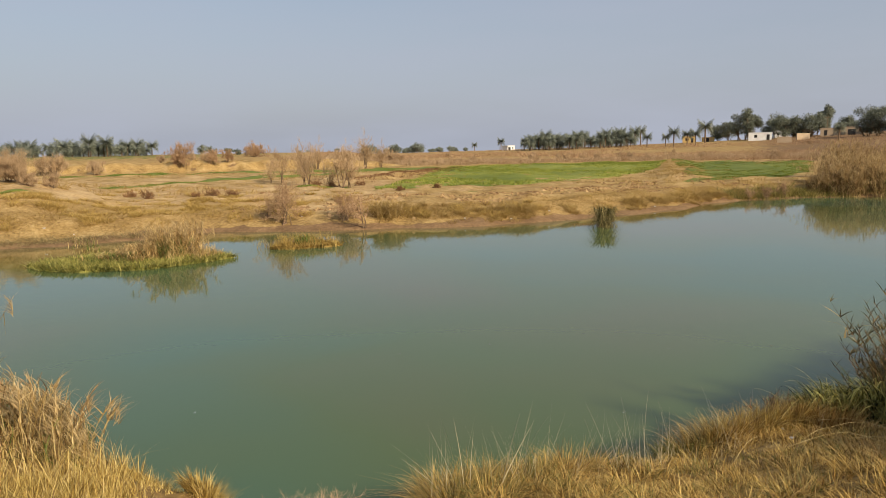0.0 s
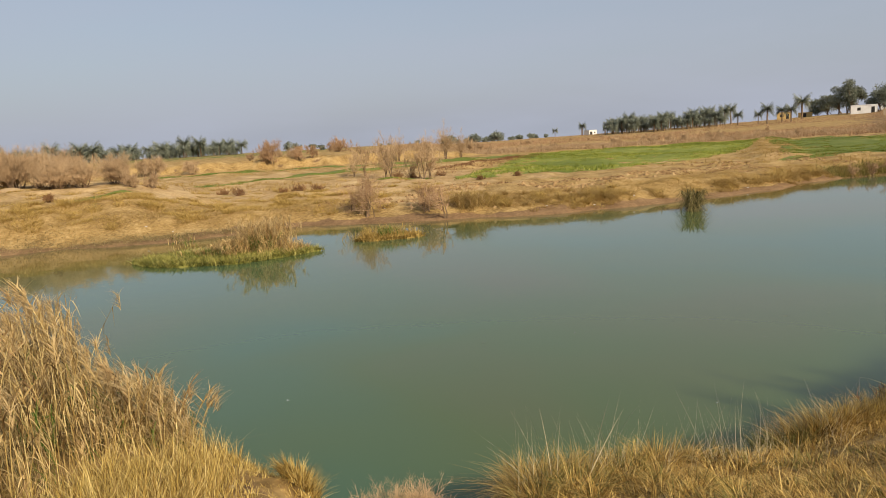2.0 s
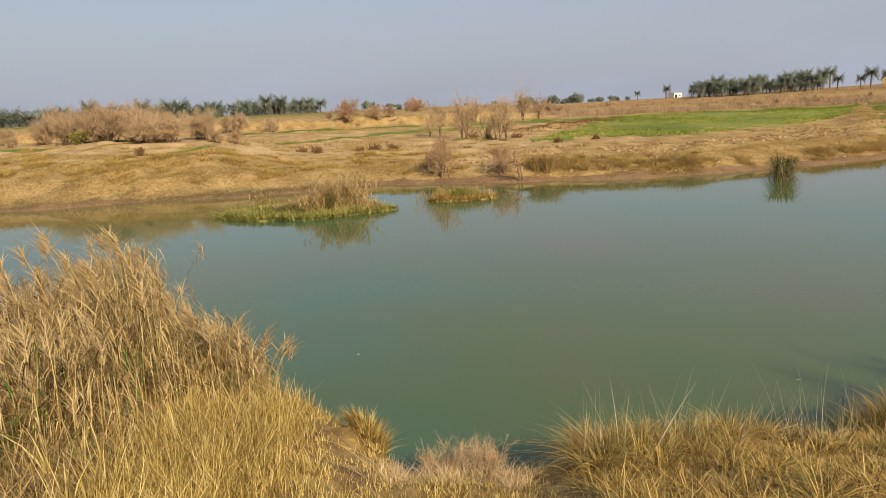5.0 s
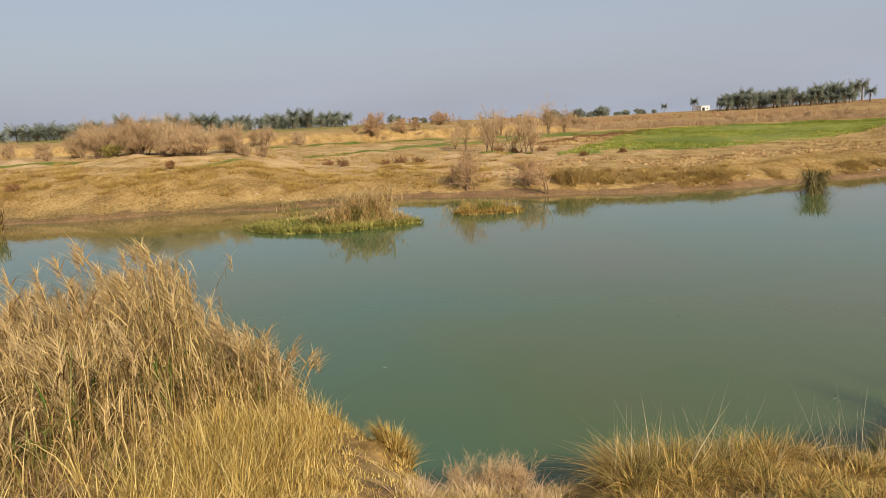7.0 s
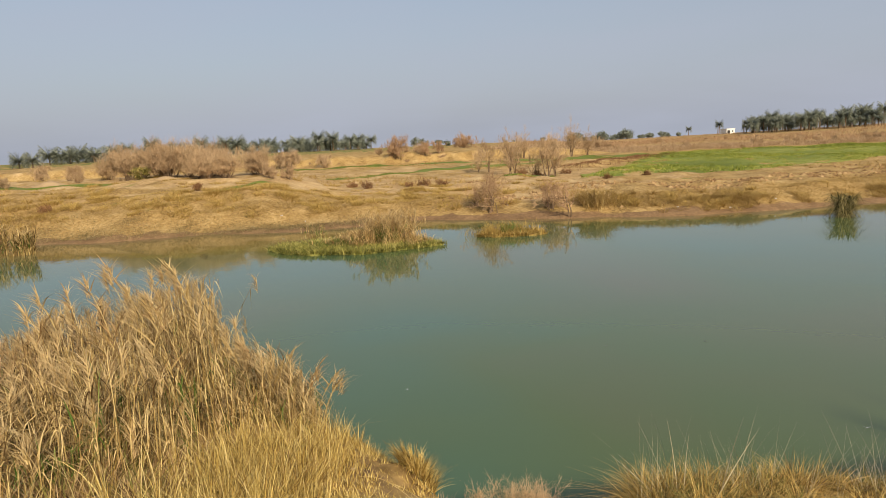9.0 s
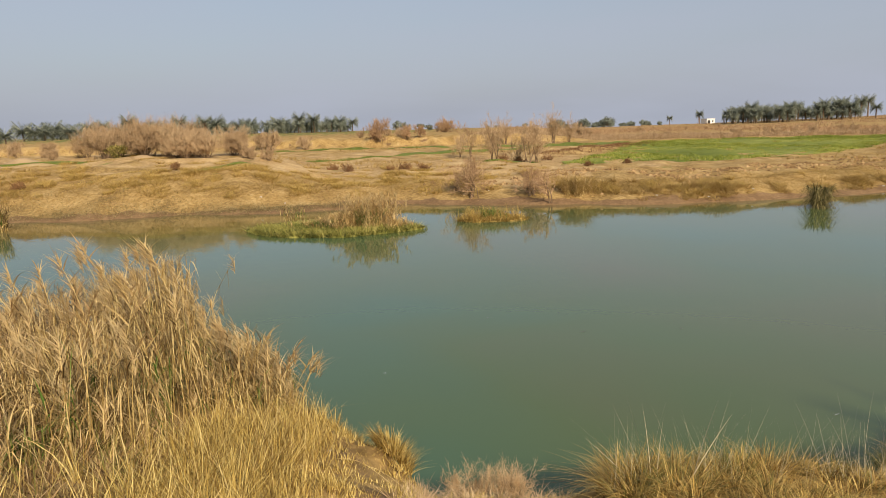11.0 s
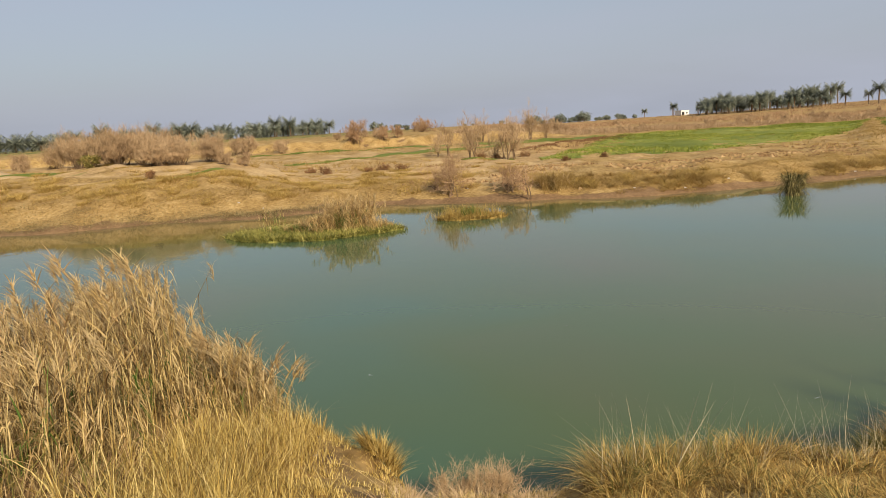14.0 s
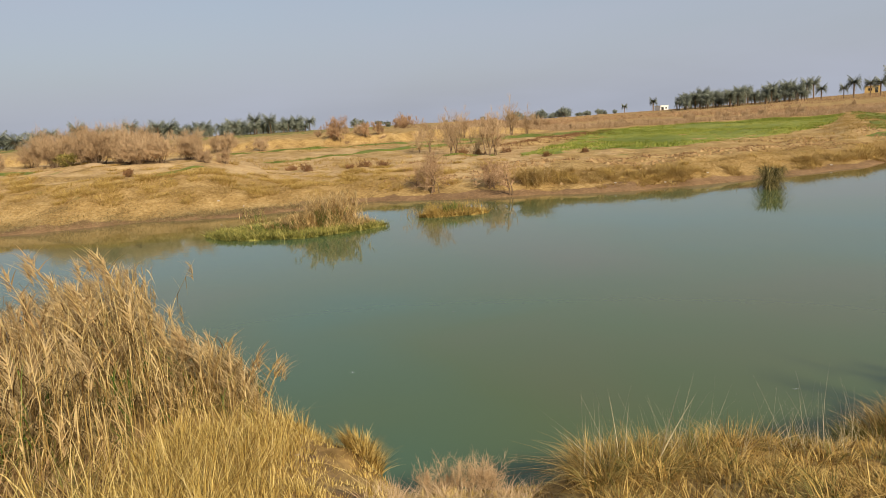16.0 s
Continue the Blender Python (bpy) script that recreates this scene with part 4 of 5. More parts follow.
def house(az, d, w, h, depth, mat, label, openings, name="house", category="house", turn=None):
    """A flat-roofed block with a parapet; openings as (from left, width, sill, height, name)."""
    x, y = polar(az, d)
    ob = thing(name, x, y, float(land(x, y)) - 0.3, label, category, "village buildings", -az if turn is None else turn)
    part("wall", tri_mesh("wall", *box(-w / 2, -depth / 2, 0, w / 2, depth / 2, h + 0.3), mat), ob)
    rim = join([box(-w / 2 - 0.1, -depth / 2 - 0.1, h + 0.3, w / 2 + 0.1, -depth / 2 + 0.15, h + 0.6), box(-w / 2 - 0.1, depth / 2 - 0.15, h + 0.3, w / 2 + 0.1, depth / 2 + 0.1, h + 0.6),
                box(-w / 2 - 0.1, -depth / 2 + 0.15, h + 0.3, -w / 2 + 0.15, depth / 2 - 0.15, h + 0.6), box(w / 2 - 0.15, -depth / 2 + 0.15, h + 0.3, w / 2 + 0.1, depth / 2 - 0.15, h + 0.6)])
    part("parapet", tri_mesh("parapet", *rim, mat), ob)
    # no holes: each opening is a slab with its inner darkness painted on
    for ox, ow, oz, oh, nm in openings:
        part(nm, tri_mesh(nm, *box(-w / 2 + ox, -depth / 2 - 0.05, oz + 0.3, -w / 2 + ox + ow, -depth / 2 + 0.2, oz + oh + 0.3), M_dark), ob, "dark open " + nm)
    return ob


house(32.75, 288, 8.0, 2.6, 6, M_plaster, "white plastered flat-roofed house", [(6.2, 1.0, 0, 2.1, "door"), (2.0, 1.0, 1.0, 1.0, "window")])
house(34.2, 345, 6.0, 2.8, 5, M_plaster, "pale plastered house standing behind dark trees", [(1, 1, 1, 1, "window"), (3.6, 1, 0, 2.1, "door")])
house(27.7, 315, 5.0, 2.5, 5, M_yellow, "low ochre-yellow house by palms", [(1.2, 1.2, 0.9, 1.0, "window"), (3.4, 1.0, 0, 2.0, "door")])
house(29.1, 318, 5.0, 1.7, 4, M_yellow, "low ochre-yellow rendered shed", [(1.5, 1.4, 0, 1.7, "door")], "shed", "shed")
house(34.4, 236, 4.0, 1.5, 0.4, M_mudwall, "free-standing mud-brick wall", [], "yard_wall", "wall")
house(35.6, 262, 6.0, 1.7, 0.4, M_mudwall, "free-standing mud-brick wall", [], "yard_wall", "wall", 15)
house(35.7, 300, 6.0, 3.0, 4, M_mudwall, "mud-brick house with open doorways", [(1, 1.2, 0, 2.1, "door"), (3.8, 0.8, 1, 0.9, "window")])
house(37.5, 290, 8.0, 2.4, 4, M_mudwall, "long low mud-brick house", [(1.2, 1.0, 0, 1.9, "door"), (5.4, 0.8, 0.9, 0.8, "window")])
house(38.9, 285, 6.0, 2.6, 4, M_mudwall, "mud-brick shed with a wide opening", [(0.6, 2.4, 0, 2.0, "door")], "shed", "shed")
house(39.9, 280, 5.0, 2.2, 4, M_mudwall, "mud-brick house on the slope", [(1.6, 0.9, 0, 1.8, "door")])
house(13.6, 310, 4.2, 1.8, 3.6, M_plaster, "small white flat-roofed hut on the plain", [(0.4, 1.3, 0, 1.4, "door"), (2.6, 0.8, 0.7, 0.6, "window")], "hut", "hut", 28)


def pole(az, d, h, arm):
    """A leaning wooden pole, some with a crossarm."""
    x, y = polar(az, d)
    ob = thing("utility_pole", x, y, float(land(x, y)) - 0.2, "thin grey wooden utility pole by the village", "pole", "village poles", -az)
    part("shaft", tri_mesh("shaft", *tubes(np.array([[0, 0, 0.0]]), np.array([[0.1, 0, h]]), np.array([0.13]), np.array([0.09]), 7), M_bark), ob)
    if arm:
        part("crossarm", tri_mesh("crossarm", *box(-0.8, -0.06, h - 0.7, 1.0, 0.06, h - 0.55), M_bark), ob)


for a, d, h, arm in [(12.9, 300, 4.2, False), (14.7, 285, 3.6, False), (37.1, 290, 7.5, True), (38.6, 300, 6.0, False), (40.3, 270, 6.5, True), (33.2, 320, 5.0, False)]:
    pole(a, d, h, arm)


# ---- reeds and weeds in the water ----
def reed_mesh(n, rng, hmin, hmax, foot, leaf_len=0.38, leaves=7, r=0.006, wleaf=0.022, lean=0.12, plume=0.25, wind=0.0, top_only=0.25, flare=0.45, plume_len=0.16, aim=None, spray=1.0, hang=0.6, limp=0.0):
    """Reed canes with hanging leaves and some plumes. foot: arrays of x, y, z and height for the canes."""
    x, y, z, h = foot
    base = np.stack([x, y, z], 1)
    a = rng.uniform(0, 6.283, n)
    d = np.stack([np.cos(a), np.sin(a), np.zeros(n)], 1) * np.abs(rng.normal(0, lean, n))[:, None]
    d[:, 0] += wind
    t = np.linspace(0, 1, 5)
    pts = [base + np.concatenate([d[:, :2] * (h * ti ** 1.6)[:, None], (h * ti * (1 - 0.08 * ti))[:, None]], 1) for ti in t]
    stems = join([tubes(pts[i], pts[i + 1], np.full(n, r * (1 - 0.7 * t[i])), np.full(n, r * (1 - 0.7 * t[i + 1])), 3) for i in range(4)])
    P = np.stack(pts, 1)
    k = n * leaves
    ti = np.tile(np.linspace(top_only, 0.99, leaves), n) + rng.uniform(-0.06, 0.0, k)
    i0 = np.clip((ti * 4).astype(int), 0, 3)
    w = (ti * 4 - i0)[:, None]
    row = np.repeat(np.arange(n), leaves)
    b = P[row, i0] * (1 - w) + P[row, i0 + 1] * w
    ll = leaf_len * rng.uniform(0.5, 1.2, k) * (0.8 + 0.4 * np.sin(np.pi * ti))
    az = rng.uniform(0, 6.283, k) if aim is None else aim + rng.normal(0, spray, k)
    down = rng.uniform(0, 1, k) < limp
    v1, f1 = blades(b, ll, wleaf * rng.uniform(0.6, 1.3, k), np.abs(rng.normal(flare, 0.35, k)), az, np.where(down, 0.12, np.abs(rng.normal(hang, 0.5, k))), rng, 4 if limp else 3,
                    np.where(down, rng.uniform(0.1, 0.6, k), 1.0), np.where(down, rng.uniform(0.7, 1.5, k), 0.0))
    m = rng.uniform(0, 1, n) < plume
    tip = P[m, 4]
    q = 30
    tp = np.repeat(tip, q, 0) - np.array([0, 0, 1]) * rng.uniform(0, 0.22, (len(tip) * q, 1))
    dirr = np.repeat(rng.normal(3.3, 0.9, len(tip)), q) + rng.normal(0, 0.7, len(tip) * q)
    plumes = blades(tp, rng.uniform(0.45, 1.0, len(tp)) * plume_len, np.full(len(tp), 0.009), np.abs(rng.normal(0.6, 0.3, len(tp))), dirr, np.abs(rng.normal(0.5, 0.3, len(tp))), rng, 2) if len(tp) else None
    return stems, (v1, f1), plumes


def reed_clump(cx, cy, rad, n, tip, seed, label, green=0.12, group="reed bed", foot=None, name="reed_clump", dry=None, spread_top=0.38, **kw):
    rng = np.random.default_rng(seed)
    if foot is None:
        a, q = rng.uniform(0, 6.283, n), np.sqrt(rng.uniform(0, 1, n)) * rad
        x, y = cx + q * np.cos(a), cy + q * np.sin(a)
    else:
        x, y = foot(rng, n)
    z = np.maximum(land(x, y), 0.0)
    h = np.maximum(tip(x, y) * (1 - spread_top * rng.uniform(0, 1, n) ** 1.3) - z, 0.35)
    z0 = float(np.maximum(land(cx, cy), 0))
    ob = thing(name, cx, cy, z0, label, "reeds", group)
    g = rng.uniform(0, 1, n) < green
    for sel, leafmat, tag, tall in ((~g, dry or M_reed_leaf, "", 1.0), (g, M_reed_green, "green leaves", 0.72)):
        m = int(sel.sum())
        if not m:
            continue
        st, lf, pl = reed_mesh(m, rng, 0, 0, (x[sel] - cx, y[sel] - cy, z[sel] - z0 - 0.05, h[sel] * tall), **kw)
        part("cane_stand", tri_mesh("cane_stand", *st, M_reed_stem), ob, kind="stuff")
        part("foliage", tri_mesh("foliage", *lf, leafmat), ob, tag, "stuff")
        if pl is not None and not tag:
            part("plume_mass", tri_mesh("plume_mass", *pl, M_plume), ob, "feathery tan plumes", "stuff")
    return ob


# the big reed stand on the near bank
def near_tip(x, y):
    """Height of the stand's tips, which falls in steps towards its eastern end and again behind the foremost ranks."""
    z = np.interp(np.degrees(np.arctan2(x, y)), [-46, -42, -40, -38, -35.6, -34, -32.5, -30.4, -28.6, -28, -27.4, -27, -26.2, -24.9, -24, -22.3, -20.1, -19.4],
                  [2.3, 2.38, 2.52, 2.68, 2.6, 2.88, 2.66, 2.84, 2.84, 2.6, 2.2, 1.9, 2.02, 2.0, 1.84, 1.58, 1.45, 1.15])
    r = np.hypot(x, y)
    return 4.0 - (4.0 - z) * np.maximum(r, 8.0) / 8.0 + 0.17 * np.clip(6.0 - r, 0, 2)


def near_front(x):
    return np.interp(x, [-8, -3.5, -3.1, -2.95, -2.85, -2.7, -2.4], [1.6, 2.2, 3.1, 4.2, 5.5, 6.6, 7.2])


cells = [(-7.6, -6.6), (-6.6, -5.7), (-5.7, -4.9), (-4.9, -4.3), (-4.3, -3.8), (-3.8, -3.4), (-3.4, -3.0), (-3.0, -2.6)]
for i, (xa, xb) in enumerate(cells):
    def foot(rng, n, xa=xa, xb=xb):
        x = rng.uniform(xa - 0.1, xb + 0.1, n)
        m = max(3, n // 14)
        knot = rng.integers(0, m, n)
        x = np.where(rng.uniform(0, 1, n) < 0.75, rng.uniform(xa, xb, m)[knot] + rng.normal(0, 0.045, n), x)
        lo = near_front(x)
        hi = np.interp(x, NEAR_X, NEAR_Y) - 0.1
        y = lo + (hi - lo) * np.clip(rng.uniform(0, 1, m)[knot] ** 0.9 + rng.normal(0, 0.03, n), 0, 1)
        return np.minimum(x, -y * np.tan(np.radians(20.4 + 3 * rng.uniform(0, 1, n)))), y
    xm = 0.5 * (xa + xb)
    area = (xb - xa) * (np.interp(xm, NEAR_X, NEAR_Y) + 0.15 - near_front(xm))
    reed_clump(xm, float(near_front(xm)) + 0.6, 1, int(92 * area) + 12, near_tip, 200 + i, "tall dry tan reeds with drooping leaves and plumes", 0.05 if i < 4 else 0.13, foot=foot, dry=M_reed_brown if i < 3 else M_reed_leaf, spread_top=0.5,
               leaves=13, leaf_len=0.26, lean=0.14, wleaf=0.0115, r=0.0068, top_only=0.3, flare=0.3, hang=0.5, limp=0.86, plume=0.3, plume_len=0.2, aim=0.2 if i % 3 else 2.6, spray=1.25)

# single reeds that stand out over the stand, leaf by leaf
def single_reed(x, y, top, seed, side, mat=M_reed_leaf, bend=0.2, long=1.0, stem=M_reed_stem, count=17, wide=0.017, label="single dry tan reed with comb-like drooping leaves", plumed=True):
    """A cane that nods to one side, with long leaves rising in two ranks like a feather."""
    rng = np.random.default_rng(seed)
    z = float(max(land(x, y), 0))
    h = top - z
    ob = thing("reed", x, y, z - 0.05, label, "reed", "single reeds")
    t = np.linspace(0, 1, 9)
    d = np.array([bend * side, rng.normal(0, 0.06)])
    ax = np.column_stack([np.outer(h * t ** 2.2, d), h * t * (1 - 0.1 * t)])
    part("stem", tri_mesh("stem", *tubes(ax[:-1], ax[1:], 0.0055 * (1 - 0.7 * t[:-1]), 0.0055 * (1 - 0.7 * t[1:]), 5), stem), ob)
    for j in range(count):
        u = 0.42 + 0.57 * j / (count - 1)
        p = np.array([[np.interp(u, t, ax[:, q]) for q in range(3)]])
        a = (0.0 if side > 0 else np.pi) + rng.normal(0, 0.45) + (np.pi if j % 3 == 2 else 0)
        ln = long * rng.uniform(0.24, 0.42) * (1.25 - 0.55 * u)
        part("leaf", tri_mesh("leaf", *blades(p, np.array([ln]), np.array([wide]), np.array([rng.uniform(0.35, 0.8)]), np.array([a]), np.array([rng.uniform(0.05, 0.55)]), rng, 5), mat), ob)
    if not plumed:
        return
    q = 46
    tp = ax[-1] - np.column_stack([np.outer(rng.uniform(0, 0.2, q), d), rng.uniform(0, 0.2, q)])
    part("plume", tri_mesh("plume", *blades(tp, rng.uniform(0.07, 0.19, q), np.full(q, 0.009), np.abs(rng.normal(0.5, 0.3, q)), (0 if side > 0 else np.pi) + rng.normal(0, 0.9, q), np.abs(rng.normal(0.5, 0.3, q)), rng, 3), M_plume), ob, kind="stuff")


for i, (a, d, over, side) in enumerate([(-33.0, 8.2, 0.32, -1), (-33.6, 8.3, 0.22, -1), (-32.4, 8.1, 0.12, -1), (-35.4, 8.3, 0.28, -1), (-29.3, 8.2, 0.16, -1), (-28.9, 8.1, 0.1, -1), (-29.9, 8.3, 0.14, -1), (-28.6, 8.1, -0.05, -1), (-30.8, 8.3, 0.1, -1), (-37.6, 8.4, 0.12, -1), (-38.6, 8.3, 0.16, -1), (-39.6, 8.5, 0.12, -1), (-41.5, 8.5, 0.15, 1), (-26.0, 8.0, -0.02, -1), (-25.3, 8.0, -0.06, -1), (-24.7, 7.9, -0.08, -1), (-23.8, 7.8, 0.0, 1), (-23.0, 7.8, 0.08, -1), (-21.6, 7.7, 0.12, 1), (-20.7, 7.6, 0.12, 1), (-20.2, 7.5, 0.14, 1), (-36.4, 7.0, 0.15, 1), (-33.8, 6.4, 0.1, 1), (-31.5, 6.8, 0.1, -1), (-30.5, 6.9, 0.0, -1)]):
    x, y = polar(a, d)
    top = float(near_tip(x, y)) + over
    single_reed(x, y, top, 250 + i, side, M_reed_leaf if i % 3 else M_reed_brown, 0.2 if a < -21 else 0.34, 0.85 if a < -21 else 0.5)

# tall reeds on the far shore
far_reeds = []
for i, (x, y, h, rd) in enumerate([(37.0, 46.6, 2.1, 1.5), (39.5, 46.2, 2.8, 2.0), (43, 46.0, 3.2, 2.1)]):
    far_reeds.append(reed_clump(x, y, rd, 340, lambda a, b, h=h, x=x, y=y, rd=rd: h * (1.1 - 0.45 * ((a - x) ** 2 + (b - y) ** 2) / rd ** 2) + 0.3, 220 + i, "tall tan reeds on the far shore", 0.05, "far shore reeds", dry=M_reed_brown, leaves=18, leaf_len=0.42, wleaf=0.02, r=0.008, lean=0.45, plume=0.8, flare=0.4, plume_len=0.4, top_only=0.1))
rng = np.random.default_rng(230)
for x, y, k in [(39, 49.5, 0.85), (42, 49.5, 1.0), (45, 48.5, 0.9), (46.5, 46, 0.85), (35.6, 47.2, 0.5), (48.5, 47, 1.0), (46, 53, 1.05), (43, 54, 0.95), (50, 50, 1.1), (49, 55, 1.1), (41.2, 45.8, 0.6), (53, 50, 1.1), (45, 46.0, 0.6), (38.2, 46.2, 0.5)]:
    o = copy_thing(far_reeds[int(rng.integers(3))], pose(x, y, max(float(land(x, y)), 0), 0, 0, float(rng.uniform(0, 360))))
    o.scale = (k, k, k * float(rng.uniform(0.8, 1.1)))
n = 420
x = rng.uniform(27.5, 37, n)
y = np.interp(x, FAR_X, FAR_Y) + np.abs(rng.normal(0.9, 0.7, n))
stuff("shore_scrub", [tufts(x, y, 0.6 * rng.uniform(0.4, 1.2, n), rng, 12, 0.03, 0.2, 0.6, 0.6, 3)], M_olive, "low olive scrub on the shore beside reeds", "scrub")
for i, (x, y, h) in enumerate([(-22.8, 26.6, 1.3), (-24.0, 26.4, 1.6), (-25.3, 26.8, 1.7)]):
    reed_clump(x, y, 0.5, 90, lambda a, b, h=h: h + 0 * a, 240 + i, "dry reeds standing in shallow water", 0.3, "shallow water reeds", leaves=6, leaf_len=0.4, wleaf=0.035, r=0.01)


# floating weed island with a stand of dry stalks
def blob(x, y, pts):
    """Inside of a closed outline given as points."""
    ins = np.zeros(len(x), bool)
    j = len(pts) - 1
    for i in range(len(pts)):
        (xi, yi), (xj, yj) = pts[i], pts[j]
        ins ^= ((yi > y) != (yj > y)) & (x < (xj - xi) * (y - yi) / (yj - yi + 1e-9) + xi)
        j = i
    return ins


def weed_island(name, outline, label, seed, n, h, mat):
    rng = np.random.default_rng(seed)
    o = np.array(outline)
    c = o.mean(0)
    ob = thing(name, float(c[0]), float(c[1]), 0, label, "weed island")
    k = len(o)
    u = np.linspace(0, 1, 90, endpoint=False)
    ring = np.stack(along(np.vstack([o, o[:1]]), u), 1)
    ring += 0.10 * np.stack([wave(ring[:, 0], ring[:, 1], 4, seed), wave(ring[:, 0], ring[:, 1], 4, seed + 1)], 1)
    layers = [(1.0, -0.06), (0.99, 0.035), (0.9, 0.07), (0.5, 0.09), (0.05, 0.09)]
    v = np.concatenate([np.column_stack([(ring - c) * q, np.full(90, zz) + 0.015 * wave(ring[:, 0] * q, ring[:, 1] * q, 5, seed + 2)]) for q, zz in layers])
    f = []
    for a in range(len(layers) - 1):
        for b in range(90):
            b2 = (b + 1) % 90
            f += [(a * 90 + b, a * 90 + b2, a * 90 + 90 + b2), (a * 90 + b, a * 90 + 90 + b2, a * 90 + 90 + b)]
    part("mat", tri_mesh("mat", v, f, mat, True), ob)
    x, y = rng.uniform(o[:, 0].min() - 0.2, o[:, 0].max() + 0.2, n), rng.uniform(o[:, 1].min() - 0.2, o[:, 1].max() + 0.2, n)
    m = blob(x, y, [tuple(p) for p in o])
    x, y = x[m], y[m]
    part("foliage", tri_mesh("foliage", *tufts(x - c[0], y - c[1], h * rng.uniform(0.6, 1.2, len(x)), rng, 6, 0.045, 0.07, 0.8, 0.6, 2, z=0.03), mat), ob, kind="stuff")
    return ob, c


M_isle_reed = material("island_reed_leaf", [(0.15, (0.17, 0.10, 0.036)), (0.5, (0.62, 0.41, 0.16)), (0.8, (0.84, 0.63, 0.30))], 1.0, 0.75, 0, island=0.8, trans=0.3)
isle, c = weed_island("weed_island", [(-11.3, 26.2), (-10.3, 25.2), (-9.2, 24.75), (-7.0, 24.7), (-5.9, 25.4), (-4.9, 26.2), (-4.25, 26.8), (-5.2, 27.6), (-6.0, 28.6), (-8.1, 28.9), (-9.6, 28.0), (-10.6, 27.2)],
                      "floating island of green weed with dry stalks", 300, 9000, 0.27, M_mat)
def isle_tip(x, y):
    return np.interp(x, [-9.2, -8.2, -7.2, -6.6, -5.8, -5.2], [0.35, 0.6, 0.95, 1.6, 1.5, 0.5])


def isle_foot(rng, n):
    return -6.55 + rng.normal(0, 0.72, n), 27.0 + rng.normal(0, 0.5, n)


def isle_foot_west(rng, n):
    return -7.7 + rng.normal(0, 0.75, n), 26.7 + rng.normal(0, 0.5, n)


reed_clump(-6.5, 27.0, 1, 280, isle_tip, 301, "dry tan reeds growing on the weed island", 0.12, "island reeds", foot=isle_foot, dry=M_isle_reed, leaves=24, leaf_len=0.32, wleaf=0.02, r=0.006, lean=0.42, plume=0.8, top_only=0.04, flare=0.5, plume_len=0.24, limp=0.6)
reed_clump(-7.7, 26.7, 1, 170, isle_tip, 302, "tan and green reeds growing on the weed island", 0.5, "island reeds", foot=isle_foot_west, dry=M_isle_reed, leaves=18, leaf_len=0.24, wleaf=0.022, r=0.005, lean=0.4, plume=0.1, top_only=0.04, flare=0.9)
reed_clump(2.3, 36.4, 0.8, 130, lambda a, b: 1.35 + 0 * a, 303, "dry straw reeds on the far bank", 0.0, "bank reeds", dry=M_straw_far, leaves=9, leaf_len=0.4, wleaf=0.02, r=0.006, lean=0.6, flare=0.9)
reed_clump(-10.6, 29.6, 0.6, 30, lambda a, b: 0.8 + 0 * a, 304, "sparse thin reeds standing in shallow water", 0.3, "shallow water reeds", leaves=6, leaf_len=0.25, wleaf=0.02, r=0.006)

islet, c = weed_island("weed_islet", [(-3.1, 28.8), (-2.2, 28.5), (-0.9, 28.8), (-0.2, 29.2), (-0.8, 29.8), (-2.4, 29.8)], "small weed islet with a green tuft", 310, 1500, 0.26, M_hummock)
rng = np.random.default_rng(311)
n = 42
x, y = -1.75 + rng.normal(0, 0.3, n), 29.2 + rng.normal(0, 0.2, n)
part("green_tuft", tri_mesh("green_tuft", *tufts(x - c[0], y - c[1], 0.72 * rng.uniform(0.6, 1.1, n), rng, 5, 0.03, 0.05, 0.15, 0.25, 3, z=0.03), M_reed_green), islet, "fresh green blades", kind="stuff")
n = 170
x, y = -1.6 + rng.normal(0, 0.75, n), 29.25 + rng.normal(0, 0.25, n)
part("dry_growth", tri_mesh("dry_growth", *tufts(x - c[0], y - c[1], 0.72 * rng.uniform(0.5, 1.1, n), rng, 7, 0.02, 0.1, 0.35, 0.5, 3, z=0.03), M_hummock), islet, "straw-coloured stalks", kind="stuff")

# dark sedge tussock standing in the water
rng = np.random.default_rng(320)
sedge = thing("sedge_tussock", 12.85, 32.6, 0, "dark olive sedge tussock standing in the water", "sedge")
M_sedge = material("dark_sedge", [(0.15, (0.04, 0.038, 0.015)), (0.5, (0.15, 0.128, 0.045)), (0.85, (0.42, 0.34, 0.14))], 1.0, 0.7, 0, island=0.9, trans=0.2)
n = 1100
a, q = rng.uniform(0, 6.283, n), np.sqrt(rng.uniform(0, 1, n))
b0 = np.stack([0.4 * q * np.cos(a), 0.34 * q * np.sin(a), rng.uniform(0, 0.95, n) ** 1.4 - 0.08], 1)
b0[:, :2] *= 0.6 + 0.9 * b0[:, 2:3].clip(0, 1)
part("blade_mass", tri_mesh("blade_mass", *blades(b0, rng.uniform(0.45, 0.95, n), 0.024 * rng.uniform(0.6, 1.3, n), np.abs(rng.normal(0.5, 0.3, n)), a + rng.normal(0, 0.8, n), rng.uniform(0.05, 0.4, n), rng, 5, 1.0, rng.uniform(0.4, 1.7, n)), M_sedge), sedge, kind="stuff")
n = 16
x, y = rng.normal(0.05, 0.36, n), rng.normal(0, 0.3, n)
part("outer_growth", tri_mesh("outer_growth", *tufts(x, y, 0.5 * rng.uniform(0.5, 1.2, n), rng, 4, 0.02, 0.08, 0.7, 0.5, 3, z=-0.03), M_sedge), sedge, kind="stuff")


